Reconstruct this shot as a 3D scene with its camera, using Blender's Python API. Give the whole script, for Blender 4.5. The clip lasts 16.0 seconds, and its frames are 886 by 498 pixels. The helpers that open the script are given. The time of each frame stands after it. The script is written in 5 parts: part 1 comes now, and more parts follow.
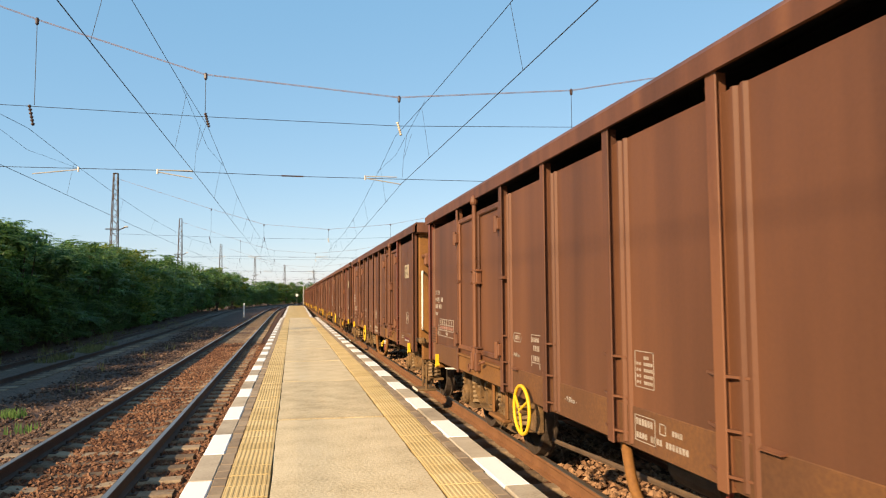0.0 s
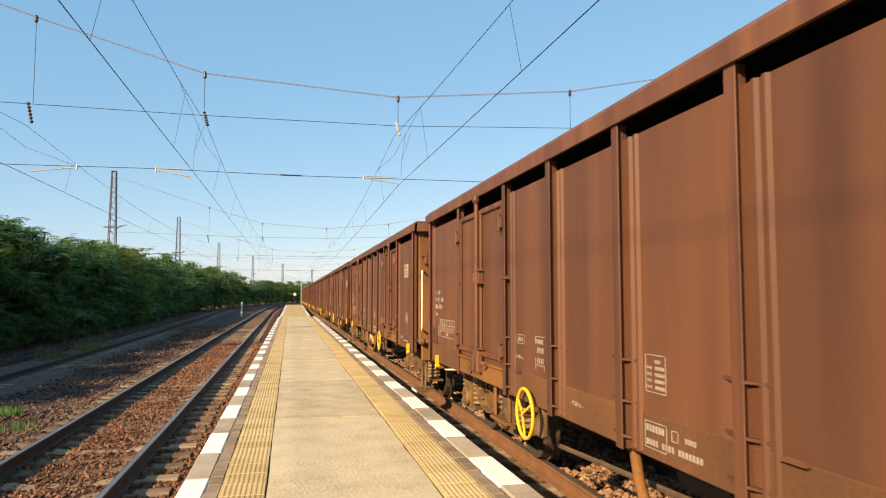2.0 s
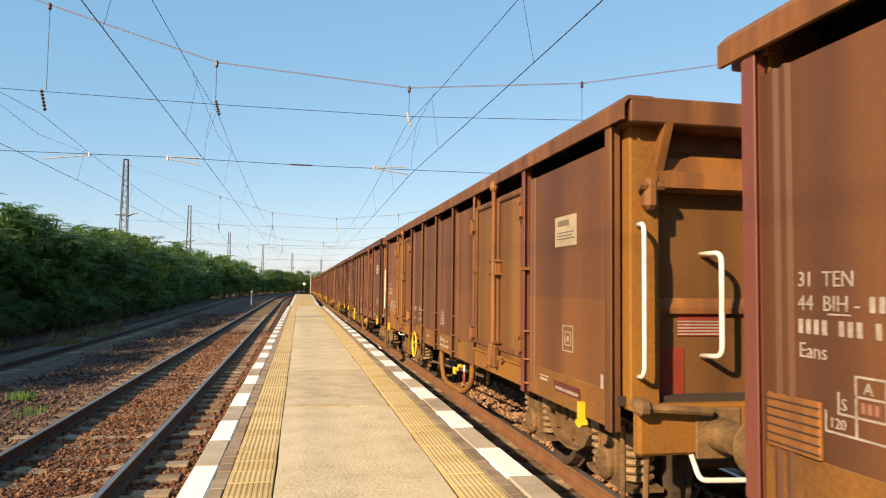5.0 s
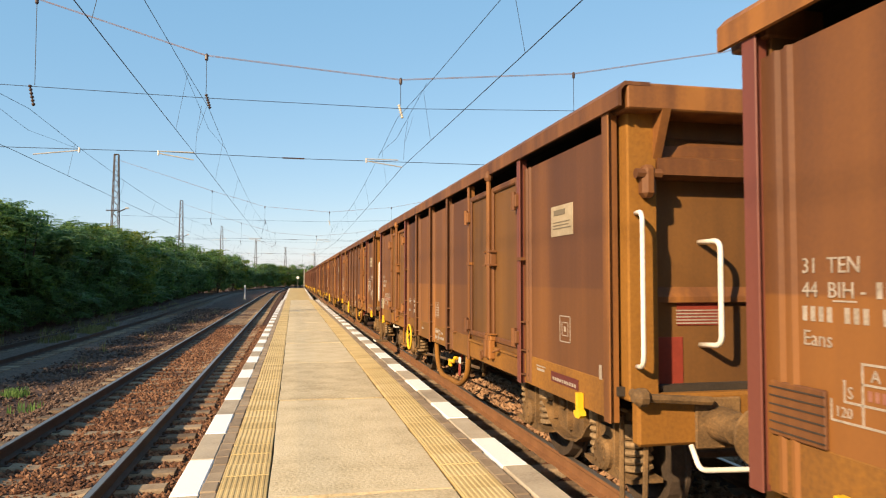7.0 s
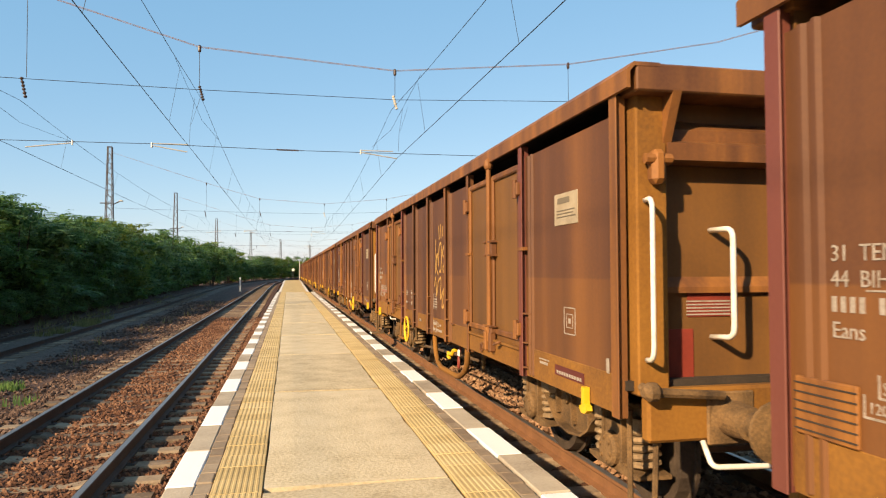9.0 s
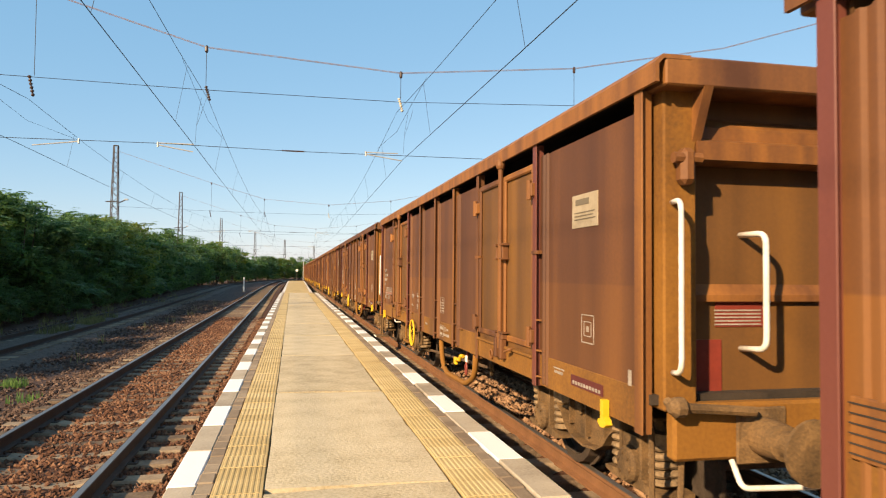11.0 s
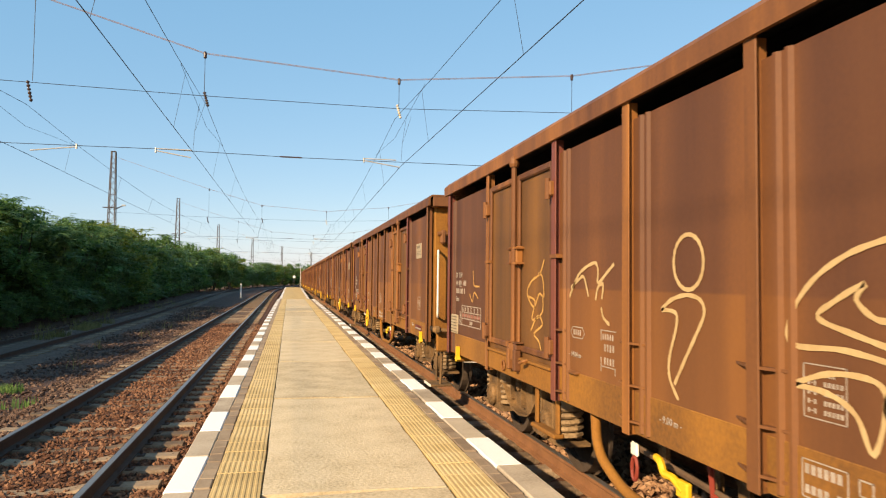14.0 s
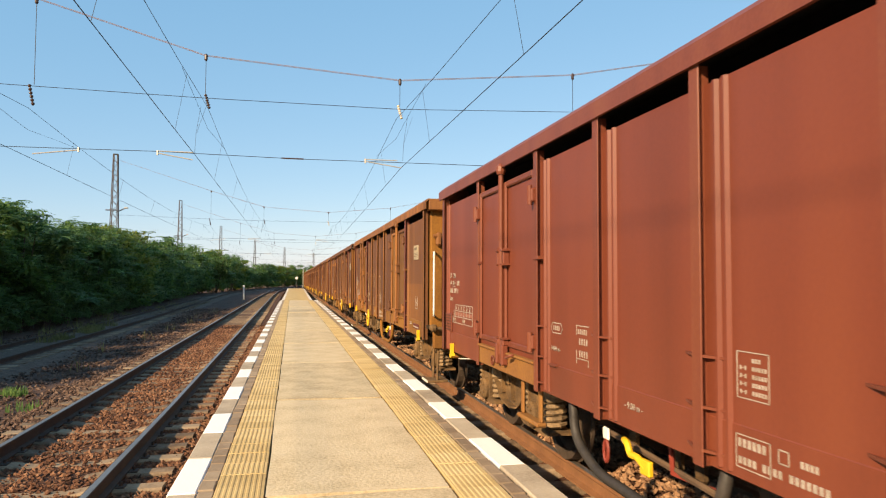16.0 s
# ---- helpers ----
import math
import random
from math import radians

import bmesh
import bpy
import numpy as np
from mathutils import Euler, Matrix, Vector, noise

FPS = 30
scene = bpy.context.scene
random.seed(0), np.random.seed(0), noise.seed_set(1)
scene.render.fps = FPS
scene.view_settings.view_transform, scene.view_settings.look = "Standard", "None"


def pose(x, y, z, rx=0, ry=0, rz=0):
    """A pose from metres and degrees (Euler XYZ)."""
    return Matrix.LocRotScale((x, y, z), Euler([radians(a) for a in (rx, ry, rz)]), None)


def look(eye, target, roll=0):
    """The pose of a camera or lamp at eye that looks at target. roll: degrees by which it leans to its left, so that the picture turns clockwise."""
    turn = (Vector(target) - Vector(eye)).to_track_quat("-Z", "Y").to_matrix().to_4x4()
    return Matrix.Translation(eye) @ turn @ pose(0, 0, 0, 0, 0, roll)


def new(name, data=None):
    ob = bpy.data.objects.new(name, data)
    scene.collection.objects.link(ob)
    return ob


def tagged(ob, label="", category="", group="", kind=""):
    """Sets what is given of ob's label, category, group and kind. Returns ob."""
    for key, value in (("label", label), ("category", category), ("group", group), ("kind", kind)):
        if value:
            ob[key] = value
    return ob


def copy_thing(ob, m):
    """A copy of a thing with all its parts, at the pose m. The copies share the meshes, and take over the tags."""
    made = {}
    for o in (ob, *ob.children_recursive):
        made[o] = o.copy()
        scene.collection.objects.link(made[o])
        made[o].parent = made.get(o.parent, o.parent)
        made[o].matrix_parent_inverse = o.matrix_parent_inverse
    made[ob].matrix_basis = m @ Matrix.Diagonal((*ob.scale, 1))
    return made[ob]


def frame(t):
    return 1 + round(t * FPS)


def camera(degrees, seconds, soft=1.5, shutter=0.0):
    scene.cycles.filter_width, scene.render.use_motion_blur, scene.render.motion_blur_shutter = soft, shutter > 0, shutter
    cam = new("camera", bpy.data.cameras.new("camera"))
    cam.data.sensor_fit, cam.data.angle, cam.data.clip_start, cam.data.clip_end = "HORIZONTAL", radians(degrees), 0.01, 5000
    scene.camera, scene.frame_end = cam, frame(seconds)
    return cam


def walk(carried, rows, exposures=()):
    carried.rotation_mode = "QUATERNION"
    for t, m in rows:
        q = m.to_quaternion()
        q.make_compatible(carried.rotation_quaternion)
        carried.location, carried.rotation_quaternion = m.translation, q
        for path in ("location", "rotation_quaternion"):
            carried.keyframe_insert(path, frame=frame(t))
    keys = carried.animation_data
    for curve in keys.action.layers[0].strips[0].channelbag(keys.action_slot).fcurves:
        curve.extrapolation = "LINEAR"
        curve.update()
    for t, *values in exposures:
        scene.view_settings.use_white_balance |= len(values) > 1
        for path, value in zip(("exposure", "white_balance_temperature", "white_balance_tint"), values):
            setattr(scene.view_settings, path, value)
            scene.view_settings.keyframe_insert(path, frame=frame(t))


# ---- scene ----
cam = camera(64.83, 16.0, soft=1.15, shutter=0.02)

# Camera: hand-held on the platform, nearly still. seconds, x, y, z, pitch, roll, yaw
PATH = [
    (0.0, 0.003, 0.025, 1.968, 3.880, 0.325, -12.164),
    (0.5, 0.013, 0.004, 1.965, 3.813, 0.860, -12.042),
    (1.0, 0.015, 0.007, 1.972, 3.705, 0.907, -12.044),
    (1.5, 0.013, 0.017, 1.967, 3.818, 0.514, -12.118),
    (2.0, 0.003, -0.004, 1.970, 3.874, -0.007, -12.333),
    (2.5, 0.004, -0.008, 1.972, 3.780, -0.402, -12.119),
    (3.0, 0.002, -0.005, 1.973, 3.633, -0.215, -11.353),
    (3.5, -0.004, -0.014, 1.965, 3.304, -0.389, -11.165),
    (4.0, -0.006, -0.002, 1.969, 3.345, -0.767, -11.347),
    (6.5, 0.005, 0.006, 1.960, 2.663, -0.236, -12.107),
    (7.0, -0.000, -0.000, 1.959, 2.528, -0.055, -12.118),
    (7.5, 0.015, -0.013, 1.960, 2.338, -0.082, -12.406),
    (8.0, 0.012, -0.010, 1.956, 2.113, 0.033, -12.648),
    (8.5, 0.008, -0.013, 1.954, 1.822, 0.226, -12.486),
    (11.0, 0.009, -0.023, 1.963, 2.022, -0.503, -12.190),
    (11.5, -0.005, -0.030, 1.952, 2.431, -0.864, -12.058),
    (12.0, -0.001, -0.035, 1.950, 2.171, -0.721, -12.025),
    (12.5, -0.000, -0.034, 1.952, 2.083, -0.805, -12.106),
    (13.0, -0.006, -0.020, 1.956, 2.242, -0.909, -12.119),
    (13.5, -0.002, -0.019, 1.953, 2.696, -0.800, -12.387),
    (14.0, 0.000, -0.016, 1.948, 2.596, -0.648, -12.409),
    (14.5, 0.005, -0.017, 1.952, 2.321, -0.491, -12.670),
    (15.0, 0.009, -0.030, 1.952, 2.481, -0.432, -12.335),
    (15.5, 0.002, -0.023, 1.953, 2.480, -0.404, -12.262),
    (16.0, 0.007, -0.028, 1.954, 2.591, -0.222, -12.199),
]
walk(cam, [(t, pose(x, y, z, 90 + pitch, roll, yaw)) for t, x, y, z, pitch, roll, yaw in PATH])

# ---------------------------------------------------------------- light
SUN_EL, SUN_AZ = radians(26), radians(49)          # azimuth from straight behind the camera towards the bushes
to_sun = Vector((-math.sin(SUN_AZ) * math.cos(SUN_EL), -math.cos(SUN_AZ) * math.cos(SUN_EL), math.sin(SUN_EL)))
world = bpy.data.worlds.new("sky")
scene.world = world
world.use_nodes = True
nt = world.node_tree
sky = nt.nodes.new("ShaderNodeTexSky")
sky.sky_type, sky.sun_disc = "NISHITA", False
sky.sun_elevation = SUN_EL
sky.sun_rotation = math.atan2(to_sun.x, to_sun.y)
sky.air_density, sky.dust_density, sky.ozone_density = 1.0, 0.3, 3.0
haze = nt.nodes.new("ShaderNodeVectorMath")           # thin summer haze: evens the sky out towards pale blue
haze.operation = "MULTIPLY_ADD"
haze.inputs[1].default_value, haze.inputs[2].default_value = (0.53, 0.36, 0.25), (0.48, 1.42, 2.42)
nt.links.new(sky.outputs[0], haze.inputs[0])
nt.links.new(haze.outputs[0], nt.nodes["Background"].inputs[0])
nt.nodes["Background"].inputs[1].default_value = 0.121
sun_data = bpy.data.lights.new("sun", "SUN")
sun_data.energy, sun_data.angle, sun_data.color = 5.0, radians(1.1), (1.0, 0.745, 0.46)
sun_ob = new("sun", sun_data)
sun_ob.matrix_world = look(to_sun * 60, (0, 0, 0))
scene.view_settings.exposure = 0.92


# ---------------------------------------------------------------- materials
def material(name, colours, scale=3.0, rough=0.7, bump=0.2, metal=0.0, stretch=(1, 1, 1), fine=40.0, fine_amount=0.35,
             spread=(0.3, 0.7), dust=None, per_object=0.0, per_island=0.0, bump_distance=0.01, coat=0.0, object_shift=True):
    """Two scales of noise run through a colour ramp; relief from the fine one."""
    m = bpy.data.materials.new(name)
    m.use_nodes = True
    n, l = m.node_tree.nodes, m.node_tree.links
    bsdf = n["Principled BSDF"]
    co = n.new("ShaderNodeTexCoord")
    info = n.new("ShaderNodeObjectInfo")
    shift = n.new("ShaderNodeVectorMath")
    shift.operation = "MULTIPLY_ADD"
    shift.inputs[1].default_value = stretch
    l.new(co.outputs["Object"], shift.inputs[0])
    if object_shift:
        mul = n.new("ShaderNodeMath")
        mul.operation = "MULTIPLY"
        mul.inputs[1].default_value = 37.0
        l.new(info.outputs["Random"], mul.inputs[0])
        l.new(mul.outputs[0], shift.inputs[2])
    big = n.new("ShaderNodeTexNoise")
    big.inputs["Scale"].default_value, big.inputs["Detail"].default_value = scale, 5
    l.new(shift.outputs[0], big.inputs["Vector"])
    small = n.new("ShaderNodeTexNoise")
    small.inputs["Scale"].default_value, small.inputs["Detail"].default_value = fine, 4
    l.new(co.outputs["Object"], small.inputs["Vector"])
    mixed = n.new("ShaderNodeMix")
    mixed.data_type = "FLOAT"
    mixed.inputs[0].default_value = fine_amount
    l.new(big.outputs["Fac"], mixed.inputs[2])
    l.new(small.outputs["Fac"], mixed.inputs[3])
    value = mixed.outputs[0]
    if per_object or per_island:
        source = info.outputs["Random"]
        if per_island:
            source = n.new("ShaderNodeNewGeometry").outputs["Random Per Island"]
        off = n.new("ShaderNodeMath")
        off.operation = "MULTIPLY_ADD"
        amount = per_object or per_island
        off.inputs[1].default_value, off.inputs[2].default_value = amount, -amount / 2
        l.new(source, off.inputs[0])
        add = n.new("ShaderNodeMath")
        add.operation = "ADD"
        l.new(value, add.inputs[0])
        l.new(off.outputs[0], add.inputs[1])
        value = add.outputs[0]
    ramp = n.new("ShaderNodeValToRGB")
    els = ramp.color_ramp.elements
    lo, hi = spread
    for i, c in enumerate(colours):
        at = lo + (hi - lo) * i / max(1, len(colours) - 1)
        e = els[i] if i < 2 else els.new(at)
        e.position, e.color = at, (*c, 1)
    for i, c in enumerate(colours):
        els[i].position, els[i].color = lo + (hi - lo) * i / max(1, len(colours) - 1), (*c, 1)
    if len(colours) == 1:
        els[1].color = (*colours[0], 1)
    l.new(value, ramp.inputs[0])
    colour = ramp.outputs[0]
    if dust:
        # ochre dust caked on the lower sheets, up to their seam, thinner on some panels
        sep = n.new("ShaderNodeSeparateXYZ")
        l.new(co.outputs["Object"], sep.inputs[0])
        reach = n.new("ShaderNodeMapRange")
        reach.inputs["From Min"].default_value, reach.inputs["From Max"].default_value = 1.90, 1.885
        l.new(sep.outputs["Z"], reach.inputs["Value"])
        some = n.new("ShaderNodeMath")
        some.operation = "MULTIPLY_ADD"
        some.inputs[1].default_value, some.inputs[2].default_value = 0.70, -0.10
        some.use_clamp = True
        l.new(info.outputs["Random"], some.inputs[0])
        patch = n.new("ShaderNodeMath")
        patch.operation = "MULTIPLY"
        l.new(some.outputs[0], patch.inputs[0])
        l.new(big.outputs["Fac"], patch.inputs[1])
        amount = n.new("ShaderNodeMath")
        amount.operation = "MULTIPLY"
        l.new(patch.outputs[0], amount.inputs[0])
        l.new(reach.outputs[0], amount.inputs[1])
        over = n.new("ShaderNodeMix")
        over.data_type = "RGBA"
        over.inputs[7].default_value = (*dust, 1)
        l.new(amount.outputs[0], over.inputs[0])
        l.new(colour, over.inputs[6])
        colour = over.outputs[2]
    l.new(colour, bsdf.inputs["Base Color"])
    bsdf.inputs["Roughness"].default_value, bsdf.inputs["Metallic"].default_value = rough, metal
    bsdf.inputs["Specular IOR Level"].default_value = 0.35
    if bump:
        b = n.new("ShaderNodeBump")
        b.inputs["Strength"].default_value, b.inputs["Distance"].default_value = bump, bump_distance
        l.new(small.outputs["Fac"], b.inputs["Height"])
        l.new(b.outputs[0], bsdf.inputs["Normal"])
    return m


def leaf_material(name, colours):
    m = material(name, colours, scale=0.8, rough=0.5, bump=0, fine=6, per_island=0.55, spread=(0.2, 0.8))
    n, l = m.node_tree.nodes, m.node_tree.links
    bsdf, ramp = n["Principled BSDF"], [k for k in n if k.type == "VALTORGB"][0]
    trans = n.new("ShaderNodeBsdfTranslucent")
    l.new(ramp.outputs[0], trans.inputs["Color"])
    both = n.new("ShaderNodeMixShader")
    both.inputs[0].default_value = 0.5
    l.new(bsdf.outputs[0], both.inputs[1])
    l.new(trans.outputs[0], both.inputs[2])
    l.new(both.outputs[0], n["Material Output"].inputs["Surface"])
    return m


STREAK = (2.0, 2.0, 0.16)
PAINTS = {
    "brown": dict(
        sheet=material("brown_wagon_paint", [(0.072, 0.030, 0.015), (0.108, 0.044, 0.021), (0.150, 0.061, 0.026)], 1.1, 0.6, 0.03, stretch=STREAK, fine_amount=0.12),
        post=material("brown_post_paint", [(0.071, 0.029, 0.015), (0.118, 0.047, 0.023), (0.172, 0.071, 0.032)], 2.5, 0.6, 0.05, stretch=STREAK, fine_amount=0.15, per_object=0.2),
        red_post=material("repainted_post", [(0.136, 0.044, 0.026), (0.175, 0.052, 0.031)], 2.0, 0.5, 0.1, stretch=STREAK),
        sill=material("dusty_sill", [(0.099, 0.043, 0.014), (0.181, 0.079, 0.020), (0.258, 0.114, 0.024)], 1.6, 0.8, 0.2, stretch=(1, 1, 0.5))),
    "rust": dict(
        sheet=material("rusty_wagon_paint", [(0.062, 0.025, 0.013), (0.102, 0.041, 0.017), (0.175, 0.070, 0.021)], 0.9, 0.65, 0.03, stretch=STREAK, fine_amount=0.12, per_object=0.12, dust=(0.315, 0.128, 0.021)),
        post=material("rusty_post_paint", [(0.087, 0.034, 0.014), (0.155, 0.062, 0.019), (0.270, 0.109, 0.024)], 2.5, 0.65, 0.05, stretch=STREAK, fine_amount=0.15, per_object=0.25),
        red_post=material("faded_red_post", [(0.124, 0.037, 0.027), (0.158, 0.050, 0.033)], 2.0, 0.55, 0.1, stretch=STREAK),
        sill=material("ochre_dusty_sill", [(0.128, 0.054, 0.011), (0.215, 0.092, 0.013), (0.273, 0.123, 0.017)], 1.6, 0.85, 0.25, stretch=(1, 1, 0.5))),
    "red": dict(
        sheet=material("red_oxide_paint", [(0.122, 0.031, 0.015), (0.156, 0.039, 0.019), (0.183, 0.049, 0.022)], 0.9, 0.5, 0.02, stretch=STREAK, fine_amount=0.2),
        post=material("red_oxide_post", [(0.111, 0.030, 0.015), (0.154, 0.042, 0.022), (0.178, 0.057, 0.025)], 2.0, 0.5, 0.1, stretch=STREAK),
        red_post=material("red_oxide_corner", [(0.103, 0.028, 0.014), (0.131, 0.038, 0.019)], 2.0, 0.5, 0.1, stretch=STREAK),
        sill=material("red_dusty_sill", [(0.156, 0.062, 0.019), (0.217, 0.095, 0.023), (0.284, 0.137, 0.026)], 1.6, 0.8, 0.2, stretch=(1, 1, 0.5))),
}
PAINTS["rust"]["door"] = material("ochre_streaked_paint", [(0.084, 0.039, 0.013), (0.139, 0.063, 0.017), (0.202, 0.090, 0.019)], 1.3, 0.65, 0.03, stretch=STREAK, fine_amount=0.15, per_object=0.15)
PAINTS["rust"]["foot"] = material("ochre_foot_dust", [(0.095, 0.041, 0.012), (0.179, 0.078, 0.014), (0.269, 0.118, 0.016)], 1.4, 0.85, 0.2, stretch=(1, 1, 0.6))
PAINTS["brown"]["foot"] = material("brown_foot_dust", [(0.076, 0.033, 0.014), (0.111, 0.048, 0.019), (0.170, 0.075, 0.022)], 1.2, 0.8, 0.15, stretch=(1, 1, 0.6))
PAINTS["red"]["foot"] = PAINTS["red"]["sheet"]
PAINTS["brown"]["door"], PAINTS["red"]["door"] = PAINTS["brown"]["sheet"], PAINTS["red"]["sheet"]
M_BOGIE = material("bogie_grime", [(0.048, 0.029, 0.014), (0.134, 0.078, 0.033), (0.256, 0.146, 0.058)], 5, 0.85, 0.4, fine=60)
M_SPRING = material("dusty_spring", [(0.074, 0.051, 0.031), (0.224, 0.149, 0.078), (0.359, 0.242, 0.126)], 6, 0.8, 0.3)
M_DARK = material("dark_underframe", [(0.022, 0.017, 0.013), (0.06, 0.042, 0.028)], 4, 0.85, 0.3)
# near-black base colour standing in for the deep shade below the wagon rim
M_RIM_SHADE = material("rim_shade", [(0.012, 0.011, 0.011), (0.030, 0.026, 0.024)], 5, 0.9, 0.2)
M_WHEEL = material("wheel_steel", [(0.05, 0.037, 0.028), (0.12, 0.085, 0.06)], 6, 0.6, 0.2, metal=0.3)
M_YELLOW = material("yellow_paint", [(0.62, 0.36, 0.012), (0.74, 0.46, 0.02)], 8, 0.5, 0.1)
M_HANDRAIL = material("white_handrail_paint", [(0.38, 0.32, 0.24), (0.66, 0.61, 0.52), (0.74, 0.70, 0.63)], 9, 0.5, 0.1, spread=(0.25, 0.5))
M_LETTER = material("white_lettering", [(0.20, 0.155, 0.115), (0.42, 0.37, 0.32)], 12, 0.6, 0, fine=90, fine_amount=0.5)
M_FADED = material("faded_red_figures", [(0.20, 0.07, 0.05), (0.32, 0.16, 0.12)], 9, 0.6, 0)
M_PLACARD = material("cream_placard", [(0.28, 0.22, 0.14), (0.42, 0.34, 0.23)], 7, 0.6, 0.05)
M_INK = material("dark_print", [(0.15, 0.12, 0.08)], 5, 0.7, 0)
M_MAROON = material("maroon_strip", [(0.085, 0.018, 0.016), (0.11, 0.024, 0.02)], 5, 0.5, 0.05)
M_RED = material("red_plate", [(0.16, 0.028, 0.018), (0.24, 0.04, 0.024)], 5, 0.5, 0.05)
M_SIGNAL = material("signal_red_paint", [(0.50, 0.035, 0.02), (0.62, 0.05, 0.028)], 8, 0.5, 0.05)
M_RUBBER = material("black_hose", [(0.018, 0.016, 0.015), (0.05, 0.042, 0.035)], 8, 0.6, 0.2)
M_PIPE = material("rusty_pipe", [(0.07, 0.045, 0.03), (0.15, 0.095, 0.055)], 6, 0.75, 0.2)
M_GRAF_W = material("white_spray_paint", [(0.40, 0.34, 0.26), (0.62, 0.56, 0.48)], 5, 0.7, 0)
M_GRAF_C = material("cream_spray_paint", [(0.34, 0.23, 0.10), (0.50, 0.36, 0.18)], 5, 0.7, 0)
M_GRAF_Y = material("ochre_spray_paint", [(0.36, 0.19, 0.05), (0.52, 0.30, 0.08)], 5, 0.7, 0)
M_BALLAST = material("brown_ballast", [(0.052, 0.022, 0.012), (0.130, 0.056, 0.027), (0.240, 0.125, 0.068)], 0.9, 0.95, 0.6, per_island=0.5, fine=25, spread=(0.2, 0.8), bump_distance=0.03)
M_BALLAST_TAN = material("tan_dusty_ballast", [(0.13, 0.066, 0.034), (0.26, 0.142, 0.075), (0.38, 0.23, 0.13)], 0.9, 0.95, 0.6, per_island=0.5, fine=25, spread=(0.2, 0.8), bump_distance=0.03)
M_BED = material("ballast_bed", [(0.036, 0.014, 0.007), (0.079, 0.031, 0.014), (0.122, 0.053, 0.024)], 9, 0.95, 1.0, fine=28, fine_amount=0.6, bump_distance=0.05)
M_SIDING_BED = material("grey_siding_ballast", [(0.051, 0.036, 0.026), (0.113, 0.078, 0.059), (0.197, 0.142, 0.108)], 4, 0.95, 1.0, fine=26, fine_amount=0.6, bump_distance=0.05)
M_GREY_STONE = material("grey_gravel", [(0.037, 0.021, 0.015), (0.088, 0.051, 0.034), (0.177, 0.113, 0.079)], 1.2, 0.95, 0.5, per_island=0.6, fine=25, spread=(0.2, 0.8), bump_distance=0.03)
M_GROUND = material("dark_cinder_ground", [(0.036, 0.019, 0.014), (0.074, 0.040, 0.028), (0.115, 0.066, 0.045)], 0.6, 0.95, 0.9, fine=22, fine_amount=0.5, bump_distance=0.04)
M_SLEEPER = material("concrete_sleeper", [(0.10, 0.066, 0.040), (0.19, 0.133, 0.083), (0.28, 0.205, 0.13)], 5, 0.9, 0.4, per_object=0.35)
M_RAIL = material("rail_rust", [(0.034, 0.023, 0.017), (0.066, 0.043, 0.030)], 5, 0.8, 0.2)
M_RAIL_RIGHT = material("rail_orange_rust", [(0.151, 0.068, 0.030), (0.244, 0.114, 0.049)], 4, 0.8, 0.2)
M_RAILTOP = material("rail_running_face", [(0.20, 0.17, 0.145), (0.32, 0.28, 0.24)], 4, 0.4, 0.02, metal=0.75, stretch=(3, 0.1, 1))
M_CONCRETE = material("platform_concrete", [(0.377, 0.299, 0.183), (0.510, 0.416, 0.261), (0.591, 0.492, 0.324)], 2.6, 0.92, 0.6, fine=38, fine_amount=0.55, spread=(0.36, 0.62), per_object=0.1)
M_JOINT = material("joint_dirt", [(0.06, 0.047, 0.032), (0.12, 0.098, 0.07)], 6, 0.95, 0.4)
M_TACTILE = material("yellow_tactile_tile", [(0.388, 0.275, 0.109), (0.514, 0.375, 0.167), (0.582, 0.440, 0.218)], 2.0, 0.85, 0.2, per_object=0.22)
M_WHITE_EDGE = material("white_edge_paint", [(0.42, 0.38, 0.31), (0.76, 0.74, 0.69), (0.82, 0.80, 0.76)], 4, 0.75, 0.2, spread=(0.18, 0.42), fine_amount=0.5, fine=30)
M_GREY_EDGE = material("bare_edge_concrete", [(0.244, 0.195, 0.138), (0.403, 0.330, 0.237), (0.488, 0.407, 0.297)], 3, 0.92, 0.4, per_object=0.15)
M_BRICK = material("paving_brick", [(0.21, 0.15, 0.095), (0.33, 0.25, 0.165)], 6, 0.92, 0.3, per_object=0.4)
M_WALL = material("platform_wall_concrete", [(0.12, 0.10, 0.08), (0.23, 0.19, 0.15)], 2, 0.95, 0.4)
M_WIRE = material("dark_wire", [(0.018, 0.018, 0.021), (0.04, 0.04, 0.045)], 2, 0.6, 0, metal=0.3)
M_COPPER = material("weathered_rope", [(0.22, 0.15, 0.14), (0.32, 0.24, 0.23)], 0.2, 0.6, 0, metal=0.2)
M_ARM = material("galvanised_arm", [(0.40, 0.37, 0.33), (0.55, 0.52, 0.47)], 4, 0.5, 0.05, metal=0.3)
M_INSUL = material("brown_insulator", [(0.035, 0.022, 0.018), (0.07, 0.04, 0.03)], 8, 0.3, 0)
M_INSUL_W = material("cream_insulator", [(0.50, 0.42, 0.30), (0.62, 0.54, 0.42)], 8, 0.3, 0)
M_MAST = material("mast_steel", [(0.055, 0.046, 0.040), (0.11, 0.092, 0.08)], 2, 0.7, 0.1, metal=0.2)
M_LEAF = leaf_material("green_leaves", [(0.051, 0.104, 0.032), (0.111, 0.207, 0.050), (0.203, 0.317, 0.070)])
M_LEAF_Y = leaf_material("yellow_green_leaves", [(0.077, 0.127, 0.024), (0.184, 0.254, 0.042), (0.311, 0.343, 0.058)])
